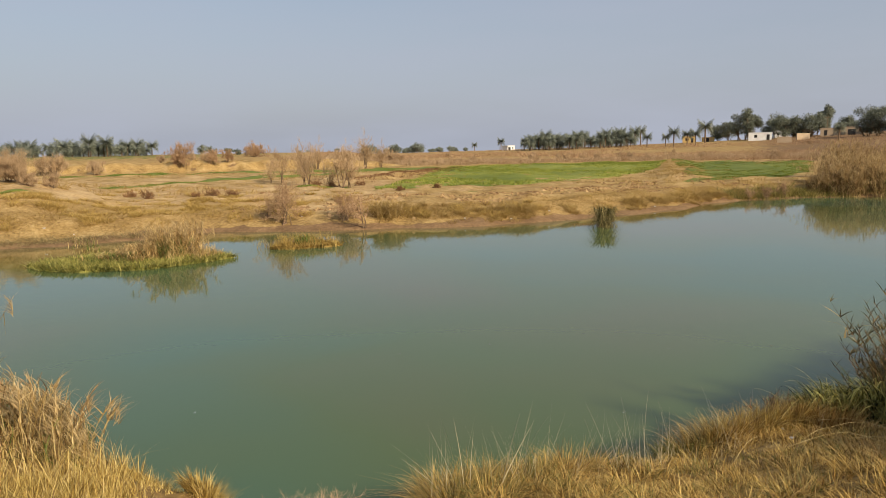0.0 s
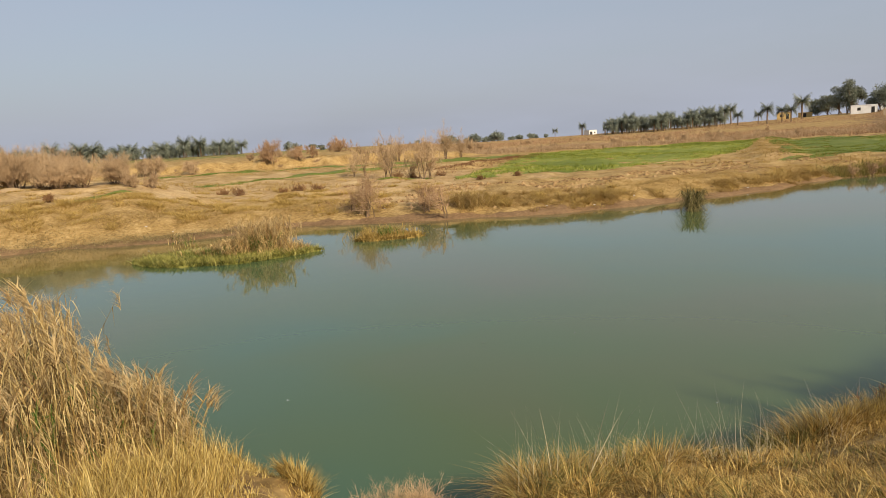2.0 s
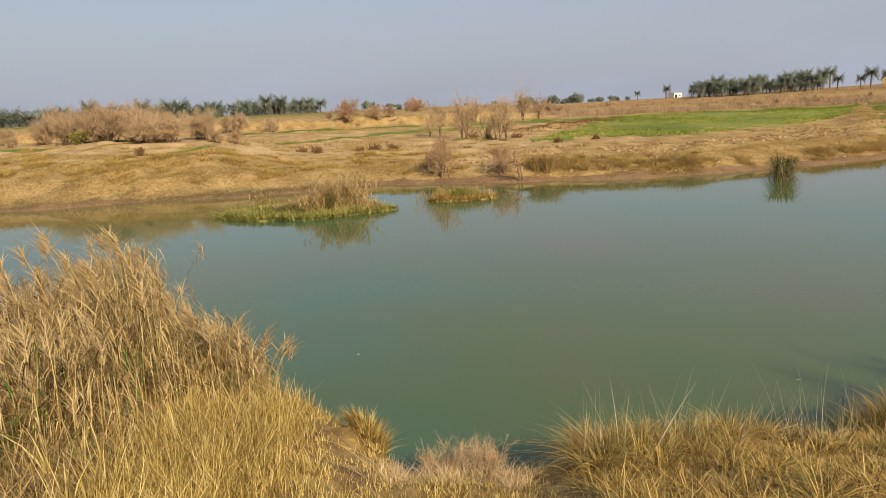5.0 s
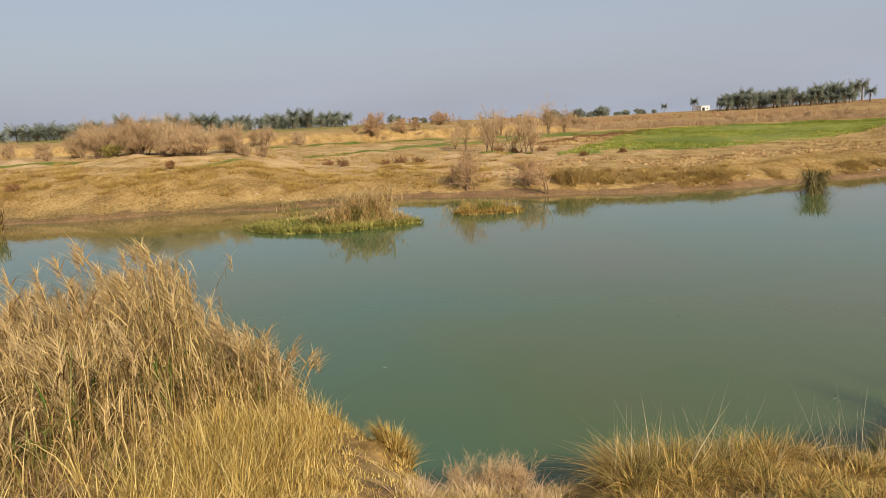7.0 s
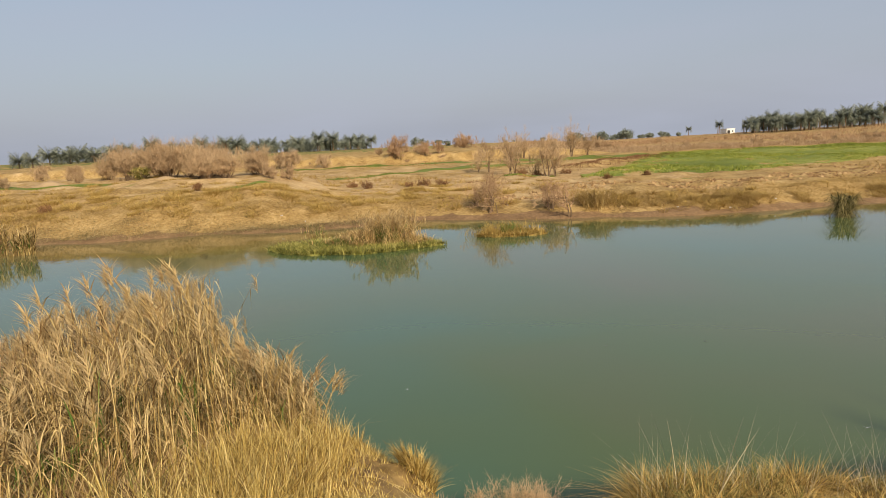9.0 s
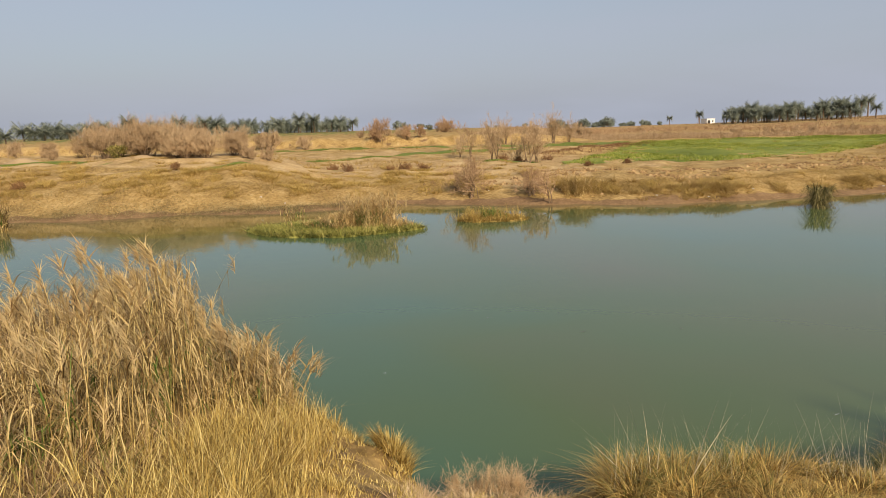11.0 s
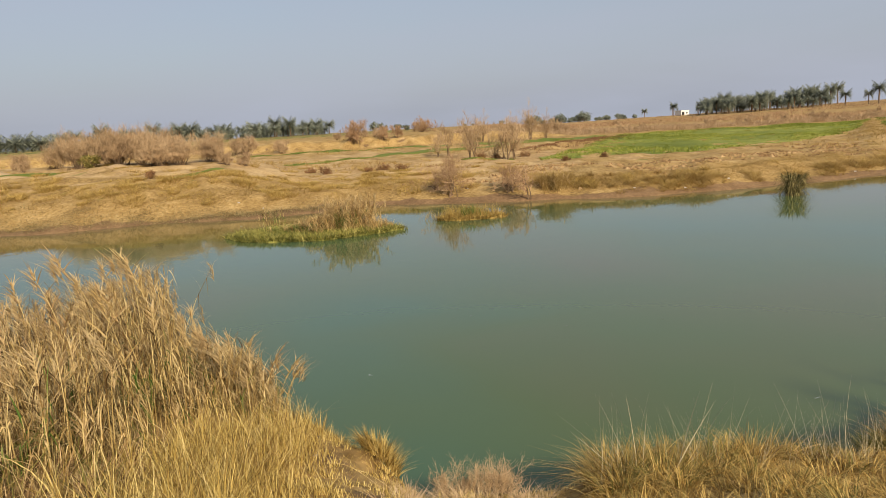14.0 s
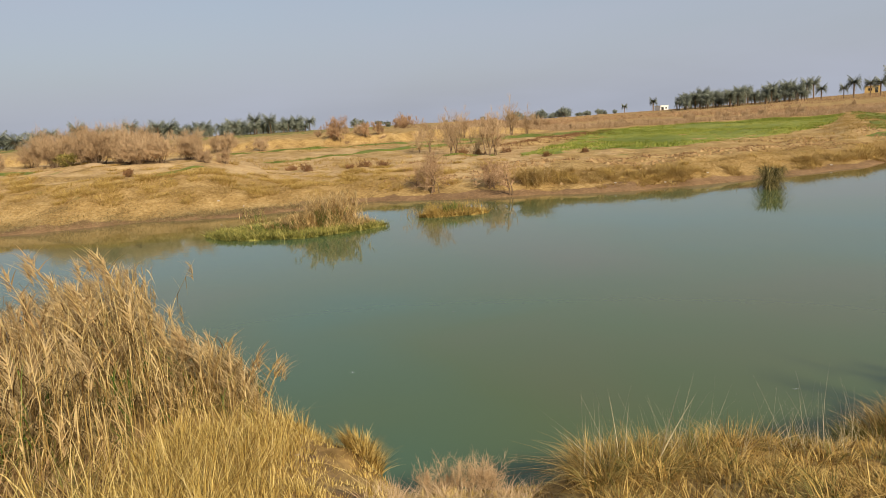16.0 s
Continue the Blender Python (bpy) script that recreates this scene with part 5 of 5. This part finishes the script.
# ---- near bank ----
def scatter(rng, n, keep):
    x, y = rng.uniform(-5.0, 8.5, n), rng.uniform(2.2, 9.0, n)
    m = (y < np.interp(x, NEAR_X, NEAR_Y) - 0.02) & (np.abs(np.arctan2(x, y)) < 0.82) & keep(x, y)
    return x[m], y[m]


def bare(x, y):
    """How bare the trodden earth is, 0 to 1."""
    p = 1.2 * np.exp(-((x + 1.38 + 0.35 * (y - 5.2)) / 0.3) ** 2 - ((y - 5.7) / 1.05) ** 4)
    q = 0.75 * np.exp(-((x - 4.3) / 0.9) ** 2 - ((y - 5.9) / 0.18) ** 2)
    return np.clip(p + q, 0, 1)


def lip(x, y):
    """Distance back from the edge of the near bank."""
    return np.interp(x, NEAR_X, NEAR_Y) - y


rng = np.random.default_rng(400)
# straw west of the trodden gap: a close sward, taller loose stalks over it, and stalks that run in among the reeds
west = lambda x, y: (rng.uniform(0, 1, len(x)) > 0.55 * bare(x, y) + 0.88 * smooth(-x - 0.25 * y, 1.3, 1.8)) & (x < 0.3) & ((y < near_front(x) + 0.5 * rng.uniform(0, 1, len(x)) ** 2) | (x > -2.6))
sward = lambda x, y: np.interp(x, [-5, -3.2, -2.6, -2.05, -1.75, -1.3, 0], [0.2, 0.24, 0.34, 0.36, 0.22, 0.12, 0.1]) * np.interp(lip(x, y), [0, 0.5, 1.0, 1.8], [0.4, 0.55, 0.8, 1.0]) * (1 - 0.6 * bare(x, y))
x, y = scatter(rng, 42000, west)
hh = sward(x, y) * (0.85 + 0.4 * wave(x, y, 2.5, 48)) * rng.uniform(0.5, 1.15, len(x))
stuff("straw_grass", [tufts(x, y, np.maximum(hh, 0.06), rng, 4, 0.0076, 0.03, 0.3, 0.4, 3)], M_straw, "golden straw grass on the near bank", "grass")
x, y = scatter(rng, 3600, west)
stuff("straw_tufts", [clumps(x, y, np.maximum(sward(x, y) * rng.uniform(0.8, 1.5, len(x)), 0.08), rng, 16, 0.05, 0.0082, 0.12, 0.35, 4, 0.35)], M_straw, "loose golden straw tufts on the near bank", "grass")
x, y = scatter(rng, 5200, lambda x, y: (x < -1.9) & (y < near_front(x) + 1.1 * rng.uniform(0, 1, len(x))) | ((x < -1.85) & (x > -2.75) & (lip(x, y) > 0.5)))
stuff("straw_stalks", [tufts(x, y, sward(x, y) * rng.uniform(1.0, 1.9, len(x)), rng, 2, 0.007, 0.03, 0.25, 0.25, 4)], M_reed_stem, "tall pale straw stalks among the grass", "grass")

x, y = scatter(rng, 5200, lambda x, y: (-x - 0.25 * y > 1.35 + 0.4 * rng.uniform(0, 1, len(x))) & (y < 5.5))
stuff("reed_litter", [clumps(x, y, 0.2 * rng.uniform(0.5, 1.4, len(x)), rng, 12, 0.06, 0.009, 0.5, 0.6, 3, 0.5)], M_reed_brown, "brown broken reed litter and withered grass", "grass")
x, y = scatter(rng, 900, lambda x, y: (-x - 0.25 * y > 1.3 + 0.4 * rng.uniform(0, 1, len(x))) & (y < 5.5))
stuff("olive_undergrowth", [clumps(x, y, 0.28 * rng.uniform(0.5, 1.3, len(x)), rng, 14, 0.06, 0.009, 0.3, 0.6, 3, 0.5)], M_olive, "half green grass under the reeds", "grass")

# the eastern bank: a low mat, and over it separate tufts, golden towards the gap, russet and olive further east
x, y = scatter(rng, 30000, lambda x, y: (rng.uniform(0, 1, len(x)) > 0.9 * bare(x, y)) & (x > 0.3))
hh = 0.12 * rng.uniform(0.5, 1.2, len(x)) * (1 + 0.4 * wave(x, y, 2.0, 49))
stuff("matted_grass", [tufts(x, y, np.maximum(hh, 0.05), rng, 4, 0.007, 0.04, 0.6, 1.0, 3)], M_matted, "matted golden grass on the near bank", "grass")
M_russet = material("russet_grass", [(0.18, (0.14, 0.07, 0.02)), (0.5, (0.40, 0.235, 0.07)), (0.82, (0.62, 0.42, 0.16))], 1.4, 0.75, 0, island=0.85, trans=0.2)
cx, cy = scatter(rng, 3600, lambda x, y: (rng.uniform(0, 1, len(x)) > 0.95 * bare(x, y)) & (x > 0.66) & (lip(x, y) > 0.1))
pick = rng.uniform(0, 1, len(cx)) + 0.22 * wave(cx, cy, 1.1, 50)
east = np.interp(cx, [1.5, 3.2, 5.0], [0.0, 0.18, 0.42])
tall = np.interp(cx, [0.3, 1.0, 2.2, 3.0, 9], [0.24, 0.26, 0.16, 0.14, 0.2]) * rng.uniform(0.65, 1.35, len(cx)) * (1 + 0.3 * wave(cx, cy, 1.9, 53))
for nm, mat, sel, label in (("golden_tufts", M_matted, pick > 0.12 + east, "arching golden grass tufts on the near bank"),
                            ("russet_tufts", M_russet, (pick <= 0.12 + east) & (pick > 0.12 + 0.3 * east), "russet-brown grass tufts on the near bank"),
                            ("olive_tufts", M_olive, pick <= 0.12 + 0.3 * east, "half green arching grass tufts among the straw")):
    stuff(nm, [clumps(cx[sel], cy[sel], tall[sel], rng, 46, 0.085, 0.0082, 0.3, 1.0, 4, 0.6)], mat, label, "grass")


M_herb = material("pinkish_dry_herb", [(0.2, (0.32, 0.20, 0.095)), (0.5, (0.56, 0.385, 0.20)), (0.8, (0.72, 0.54, 0.33))], 2.0, 0.9, 0, island=0.5)


def tussock(x, y, h, rad, n, seed, label, mat, droop=0.5, lean=0.35, width=0.006, name="grass_tussock", group="bank tussocks"):
    rng = np.random.default_rng(seed)
    z = float(land(x, y))
    ob = thing(name, x, y, z, label, "grass tussock", group)
    a, q = rng.uniform(0, 6.283, n), np.sqrt(rng.uniform(0, 1, n)) * rad
    bx, by = q * np.cos(a), q * np.sin(a)
    base = np.stack([bx, by, land(bx + x, by + y) - z - 0.02], 1)
    k = n
    part("blade_mass", tri_mesh("blade_mass", *blades(base, h * rng.uniform(0.45, 1.1, k), width * rng.uniform(0.6, 1.4, k), np.abs(rng.normal(0, lean, k)) + q / rad * 0.25, a + rng.normal(0, 0.5, k), np.abs(rng.normal(0, droop, k)), rng, 4), mat), ob, kind="stuff")
    return ob


rng = np.random.default_rng(420)
tussock(-1.42, 6.5, 0.27, 0.17, 800, 421, "rounded straw tussock on the edge of the bank", M_straw, 0.4, 0.22, 0.0095)
tussock(-1.95, 7.15, 0.2, 0.2, 400, 422, "rounded straw tussock on the edge of the bank", M_straw, 0.35, 0.3)
tussock(-2.2, 7.5, 0.26, 0.26, 600, 423, "rounded straw tussock on the edge of the bank", M_straw, 0.35, 0.3)
for i, (x, y, h) in enumerate([(0.8, 5.85, 0.42), (1.0, 5.75, 0.45), (1.35, 6.0, 0.42), (1.7, 5.8, 0.4), (0.85, 5.35, 0.4), (1.2, 5.3, 0.36), (2.1, 6.1, 0.36), (2.6, 6.2, 0.34)]):
    tussock(x, y, h * 0.8, 0.2, 300, 430 + i, "loose arching grass tussock, straw and olive", M_olive if i % 2 else M_matted, 1.1, 0.45)
for i, (x, y, h, r) in enumerate([(3.7, 6.75, 0.36, 0.24), (4.1, 6.85, 0.46, 0.34), (4.55, 6.95, 0.5, 0.36), (5.0, 6.95, 0.5, 0.36), (5.4, 6.9, 0.4, 0.3)]):
    tussock(x, y, h, r, 1500, 445 + i, "dense olive-brown tussock at the edge of the bank", M_olive if i == 0 else M_straw if i in (2, 3) else M_matted, 0.45, 0.22, 0.0085)
M_stalk = material("pale_stalk", [(0.25, (0.45, 0.35, 0.19)), (0.7, (0.66, 0.56, 0.36))], 3.0, 0.6, 0, island=0.5)
# thin upright seed stalks standing over the lip of the bank, each its own plant
kinds = []
for i in range(6):
    m = 5
    b0 = np.zeros((m, 3))
    b0[:, :2] = rng.normal(0, 0.015, (m, 2))
    me = tri_mesh("grass_stalk", *blades(b0, np.array([0.85, 0.7, 0.55, 0.45, 0.35]) * rng.uniform(0.8, 1.1, m), np.full(m, 0.0028), np.abs(rng.normal(0.15, 0.25, m)), rng.uniform(0, 6.283, m), np.abs(rng.normal(0.06, 0.09, m)), rng, 5), M_stalk)
    kinds.append(me)
for x in np.concatenate([rng.normal(0.75, 0.12, 14), rng.normal(1.5, 0.16, 14), rng.uniform(0.9, 3.4, 34), rng.normal(2.75, 0.15, 14), rng.uniform(3.2, 5.5, 12)]):
    y = float(np.interp(x, NEAR_X, NEAR_Y) - rng.uniform(0.9, 1.5))
    o = new("grass_stalk", kinds[int(rng.integers(6))])
    o.matrix_basis = pose(float(x), y, float(land(x, y)) - 0.02, float(rng.normal(0, 7)), float(rng.normal(-4, 9)), float(rng.uniform(0, 360)))
    k = float(rng.uniform(0.5, 1.0))
    o.scale = (k, k, k)
    tagged(o, "thin pale upright grass stalks on the bank", "grass stalk", "seed stalks on the bank")
for i, (x, y) in enumerate([(-0.45, 5.95), (-0.2, 5.9), (-0.7, 5.8), (-0.55, 6.05), (-0.3, 5.75), (-0.15, 5.75)]):
    bare_shrub("dry_herb", x, y, "small dry pinkish herb with branching stalks", "herb", 0.46, 0.5, 20, 460 + i, M_herb, 3, 6, 0.0035, 0.25, 0.3, "dry herbs", 0.02)
rng = np.random.default_rng(465)
x, y = scatter(rng, 9000, lambda x, y: (x > -1.08) & (x < 0.25) & (y > 4.9) & (lip(x, y) > 0.25) & (rng.uniform(0, 1, len(x)) > 0.4 * smooth(x, -0.1, 0.2)))
stuff("herb_mat", [clumps(x, y, 0.13 * rng.uniform(0.5, 1.4, len(x)), rng, 22, 0.06, 0.006, 0.7, 0.6, 4, 0.6)], M_herb, "peach-coloured mat of dry curling herbs", "herbs")
# long pale stalks that lean out of the loose tussock beside the gap
for i, (x, y, h, lean, way) in enumerate([(0.98, 5.62, 0.62, 1.05, 3.0), (0.98, 5.65, 0.8, 0.34, 3.1), (1.0, 5.6, 0.86, 0.2, 3.0), (1.02, 5.66, 0.78, 0.08, 2.6), (1.05, 5.6, 0.66, 0.02, 0.5), (1.3, 5.5, 0.8, 0.22, 0.3), (1.25, 5.45, 0.7, 0.5, 0.2), (1.6, 5.7, 0.62, 0.25, 3.4), (0.9, 5.7, 0.5, 0.9, 3.3)]):
    ob = new("grass_stalk", tri_mesh("grass_stalk", *blades(np.zeros((1, 3)), np.array([h]), np.array([0.0085]), np.array([lean]), np.array([way]), np.array([0.06]), rng, 6), M_stalk))
    ob.matrix_basis = pose(x, y, float(land(x, y)) - 0.02)
    tagged(ob, "long pale dry stalk leaning out of a tussock", "grass stalk", "leaning stalks")
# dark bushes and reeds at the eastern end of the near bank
# leaf colour darkened to stand in for the shade on these plants
M_shade_leaf = material("shade_darkened_leaf", [(0.25, (0.03, 0.03, 0.015)), (0.5, (0.09, 0.075, 0.03)), (0.8, (0.22, 0.17, 0.07))], 2.0, 0.7, 0, island=0.8, trans=0.2)


def leafy_bush(x, y, h, spread, stems, seed, label, leafmat, leaves, leaf, name="bush"):
    ob = bare_shrub(name, x, y, label, "bush", h, spread, stems, seed, M_twig_red, 3, 6, 0.012, 0.25, 0.25, "bank bushes")
    rng = np.random.default_rng(seed + 1)
    tw = [c for c in ob.children if c.name.startswith("twig_mass")][0]
    co = np.empty(len(tw.data.vertices) * 3, np.float32)
    tw.data.vertices.foreach_get("co", co)
    co = co.reshape(-1, 3)
    p = co[rng.integers(0, len(co), leaves)]
    part("foliage", tri_mesh("foliage", *blades(p, leaf * rng.uniform(0.5, 1.2, leaves), leaf * 0.13 * rng.uniform(0.7, 1.3, leaves), np.abs(rng.normal(0.7, 0.5, leaves)), rng.uniform(0, 6.283, leaves), np.abs(rng.normal(0.5, 0.4, leaves)), rng, 2), leafmat), ob, kind="stuff")
    return ob


M_willow = material("tan_willow_leaf", [(0.25, (0.09, 0.075, 0.03)), (0.5, (0.22, 0.17, 0.075)), (0.8, (0.42, 0.32, 0.16))], 2.0, 0.7, 0, island=0.9, trans=0.2)
leafy_bush(*polar(44.0, 10.4), 1.9, 1.2, 14, 470, "narrow-leaved bush arching over the water", M_willow, 6000, 0.15)
for i, (a, d, top, bend) in enumerate([(42.0, 9.2, 2.1, 0.24), (42.8, 9.3, 2.45, 0.2), (43.2, 9.2, 2.3, 0.28), (41.6, 9.1, 1.75, 0.34), (43.4, 9.3, 2.6, 0.24), (41.0, 9.1, 1.6, 0.34), (42.8, 9.0, 1.95, 0.34), (44.0, 9.2, 2.5, 0.34), (42.2, 9.4, 1.75, 0.24), (43.4, 9.5, 2.0, 0.34), (44.6, 9.3, 2.6, 0.24), (43.8, 9.1, 1.8, 0.4), (42.6, 9.2, 1.6, 0.4), (42.4, 9.2, 2.2, 0.3), (42.9, 9.4, 2.1, 0.36), (43.1, 9.0, 2.35, 0.3), (43.6, 9.2, 2.15, 0.3), (41.9, 9.3, 1.85, 0.38), (43.3, 9.2, 1.7, 0.44), (44.2, 9.4, 2.3, 0.36)]):
    single_reed(*polar(a, d), top, 600 + i, -1, M_shade_leaf, bend, 0.5, M_twig_red, 28, 0.011, "dark narrow-leaved reed leaning over the water", False)
leafy_bush(*polar(35.3, 9.0), 0.75, 0.6, 10, 474, "low dark twiggy bush at the waterline", M_shade_leaf, 400, 0.06)
M_sedge_green = material("green_sedge", [(0.18, (0.03, 0.035, 0.01)), (0.5, (0.19, 0.195, 0.045)), (0.85, (0.58, 0.53, 0.17))], 1.6, 0.65, 0, island=0.9, trans=0.2)


def arching_clump(x, y, h, rad, n, seed, mat):
    """Broad blades that rise, arch over and hang."""
    rng = np.random.default_rng(seed)
    ob = thing("sedge_clump", x, y, float(land(x, y)), "broad-bladed dark green and straw clump by the water", "sedge", "green clumps")
    a, q = rng.uniform(0, 6.283, n), np.sqrt(rng.uniform(0, 1, n)) * rad
    base = np.stack([q * np.cos(a), q * np.sin(a), land(x + q * np.cos(a), y + q * np.sin(a)) - float(land(x, y)) + rng.uniform(-0.02, 0.5, n) * h], 1)
    part("blade_mass", tri_mesh("blade_mass", *blades(base, h * rng.uniform(0.35, 0.8, n), 0.017 * rng.uniform(0.6, 1.3, n), np.abs(rng.normal(0.35, 0.2, n)), a + rng.normal(0, 0.9, n), rng.uniform(0.1, 0.4, n), rng, 5, 1.0, rng.uniform(0.3, 1.2, n)), mat), ob, kind="stuff")


for i, (a, d, h) in enumerate([(36.6, 9.0, 0.5), (37.6, 9.1, 0.72), (38.7, 9.15, 0.85), (39.9, 9.2, 0.9), (41.2, 9.2, 0.95), (42.6, 9.2, 0.95), (38.2, 8.85, 0.6), (39.6, 8.85, 0.68), (41.0, 8.9, 0.7), (42.4, 8.9, 0.75)]):
    arching_clump(*polar(a, d), h, 0.32, 520, 480 + i, M_sedge_green if i % 4 else M_olive)
for i, (a, d) in enumerate([(36.9, 8.6), (38.0, 8.5), (39.2, 8.45)]):
    tussock(*polar(a, d), 0.4, 0.24, 700, 520 + i, "russet-brown upright grass tussock", M_russet, 0.25, 0.25)
# long fallen stalks lying over the bank grass
rng = np.random.default_rng(530)
for x, y, ln, turn in [(4.9, 6.4, 1.3, -70), (4.3, 5.6, 1.0, 20), (4.0, 5.4, 0.9, -15), (3.4, 5.3, 0.8, 40), (4.6, 5.4, 0.8, -35), (-1.75, 5.6, 0.5, 15), (-1.55, 5.85, 0.45, -20), (-1.2, 5.7, 0.4, 10)]:
    t = np.linspace(0, 1, 9)
    c, sn = math.cos(radians(turn)), math.sin(radians(turn))
    px, py = ln * t * c, ln * t * sn + 0.06 * ln * np.sin(t * 3.0)
    ax = np.column_stack([px, py, land(px + x, py + y) - float(land(x, y)) + (0.14 if x > 0 else 0.03) + 0.06 * np.sin(t * 3.1)])
    ob = new("fallen_stalk", tri_mesh("fallen_stalk", *tubes(ax[:-1], ax[1:], 0.003 * (1 - 0.6 * t[:-1]), 0.003 * (1 - 0.6 * t[1:]), 5), M_reed_stem))
    ob.matrix_basis = pose(x, y, float(land(x, y)))
    tagged(ob, "long pale dry stalk fallen across the grass", "stalk", "fallen stalks")
# out-of-view reed row, added to throw shade on the eastern bank grass
for i in range(8):
    reed_clump(5.5 + 0.34 * i, 2.5 + 0.34 * i, 0.5, 120, lambda a, b: 2.7 + 0 * a, 540 + i, "unseen tall reeds added to shade the near bank", 0.1, "eastern reeds", leaves=11, lean=0.05, wleaf=0.03, spread_top=0.25)
# second unseen reed row, added to cast the broad shadow on the water
for i in range(8):
    reed_clump(8.15 + 0.6 * i, 5.5 + 0.28 * i, 0.55, 170, lambda a, b, top=2.75 + 0.07 * i: top + 0 * a, 550 + i, "unseen tall reeds added to shade the near bank", 0.1, "eastern reeds", leaves=11, lean=0.06, wleaf=0.03)
# scraps of litter along the far waterline
rng = np.random.default_rng(510)
for x, s0 in [(6.3, 1.0), (8.9, 0.8), (-12.6, 1.6), (-2.3, 2.4), (15.5, 0.7), (19.2, 0.8), (-14.0, 2.2), (11.4, 1.4)]:
    y = float(np.interp(x, FAR_X, FAR_Y) + s0)
    v, f = box(-0.05, -0.03, 0, 0.05, 0.03, 0.04)
    ob = new("litter_scrap", tri_mesh("litter_scrap", v * rng.uniform(0.6, 1.4, v.shape), f, M_litter))
    ob.matrix_basis = pose(x, y, float(land(x, y)), 8, 4, float(rng.uniform(0, 360)))
    tagged(ob, "pale scrap of litter on the far bank", "litter", "litter on the far bank")
# a few scraps on the bank and flecks on the water
rng = np.random.default_rng(500)
for i, (x, y) in enumerate([(4.75, 6.55), (4.5, 6.05), (-1.86, 5.75)]):
    v, f = box(-0.018, -0.014, 0, 0.018, 0.014, 0.014)
    v = v * rng.uniform(0.7, 1.3, v.shape)
    ob = new("litter_scrap", tri_mesh("litter_scrap", v, f, M_litter if i < 2 else M_mudwall))
    ob.matrix_basis = pose(x, y, float(land(x, y)) + 0.03, 10, 5, float(rng.uniform(0, 360)))
    tagged(ob, "pale scrap of litter on the bank" if i < 2 else "flat pale stone on the trodden bank", "litter" if i < 2 else "stone")

M_fleck = material("wet_leaf", [(0.2, (0.05, 0.045, 0.03)), (0.7, (0.12, 0.10, 0.06))], 6.0, 0.6, 0)
for i, (x, y) in enumerate([(-0.9, 14.0), (1.0, 13.1), (2.9, 13.4), (8.3, 13.7), (7.4, 13.7), (6.3, 12.4), (8.4, 12.2), (10.1, 13.6), (-2.4, 10.6), (4.1, 9.4)]):
    v, f = blades(np.zeros((3, 3)), np.array([0.16, 0.12, 0.1]), np.full(3, 0.05), np.full(3, 2.0), np.array([0.2, 2.4, 4.1]), np.zeros(3), rng, 2)
    v[:, 2] = v[:, 2] * 0.08 + 0.006
    ob = new("floating_leaf", tri_mesh("floating_leaf", v, f, M_litter if i > 7 else M_fleck))
    ob.matrix_basis = pose(x, y, 0.0, 0, 0, 40.0 * i)
    ob.scale = (0.26, 0.26, 0.6) if i <= 7 else (0.2, 0.2, 1)
    tagged(ob, "dark wet leaves floating on the water" if i <= 7 else "small pale scrap floating on the water", "leaf" if i <= 7 else "litter", "flecks on the water")
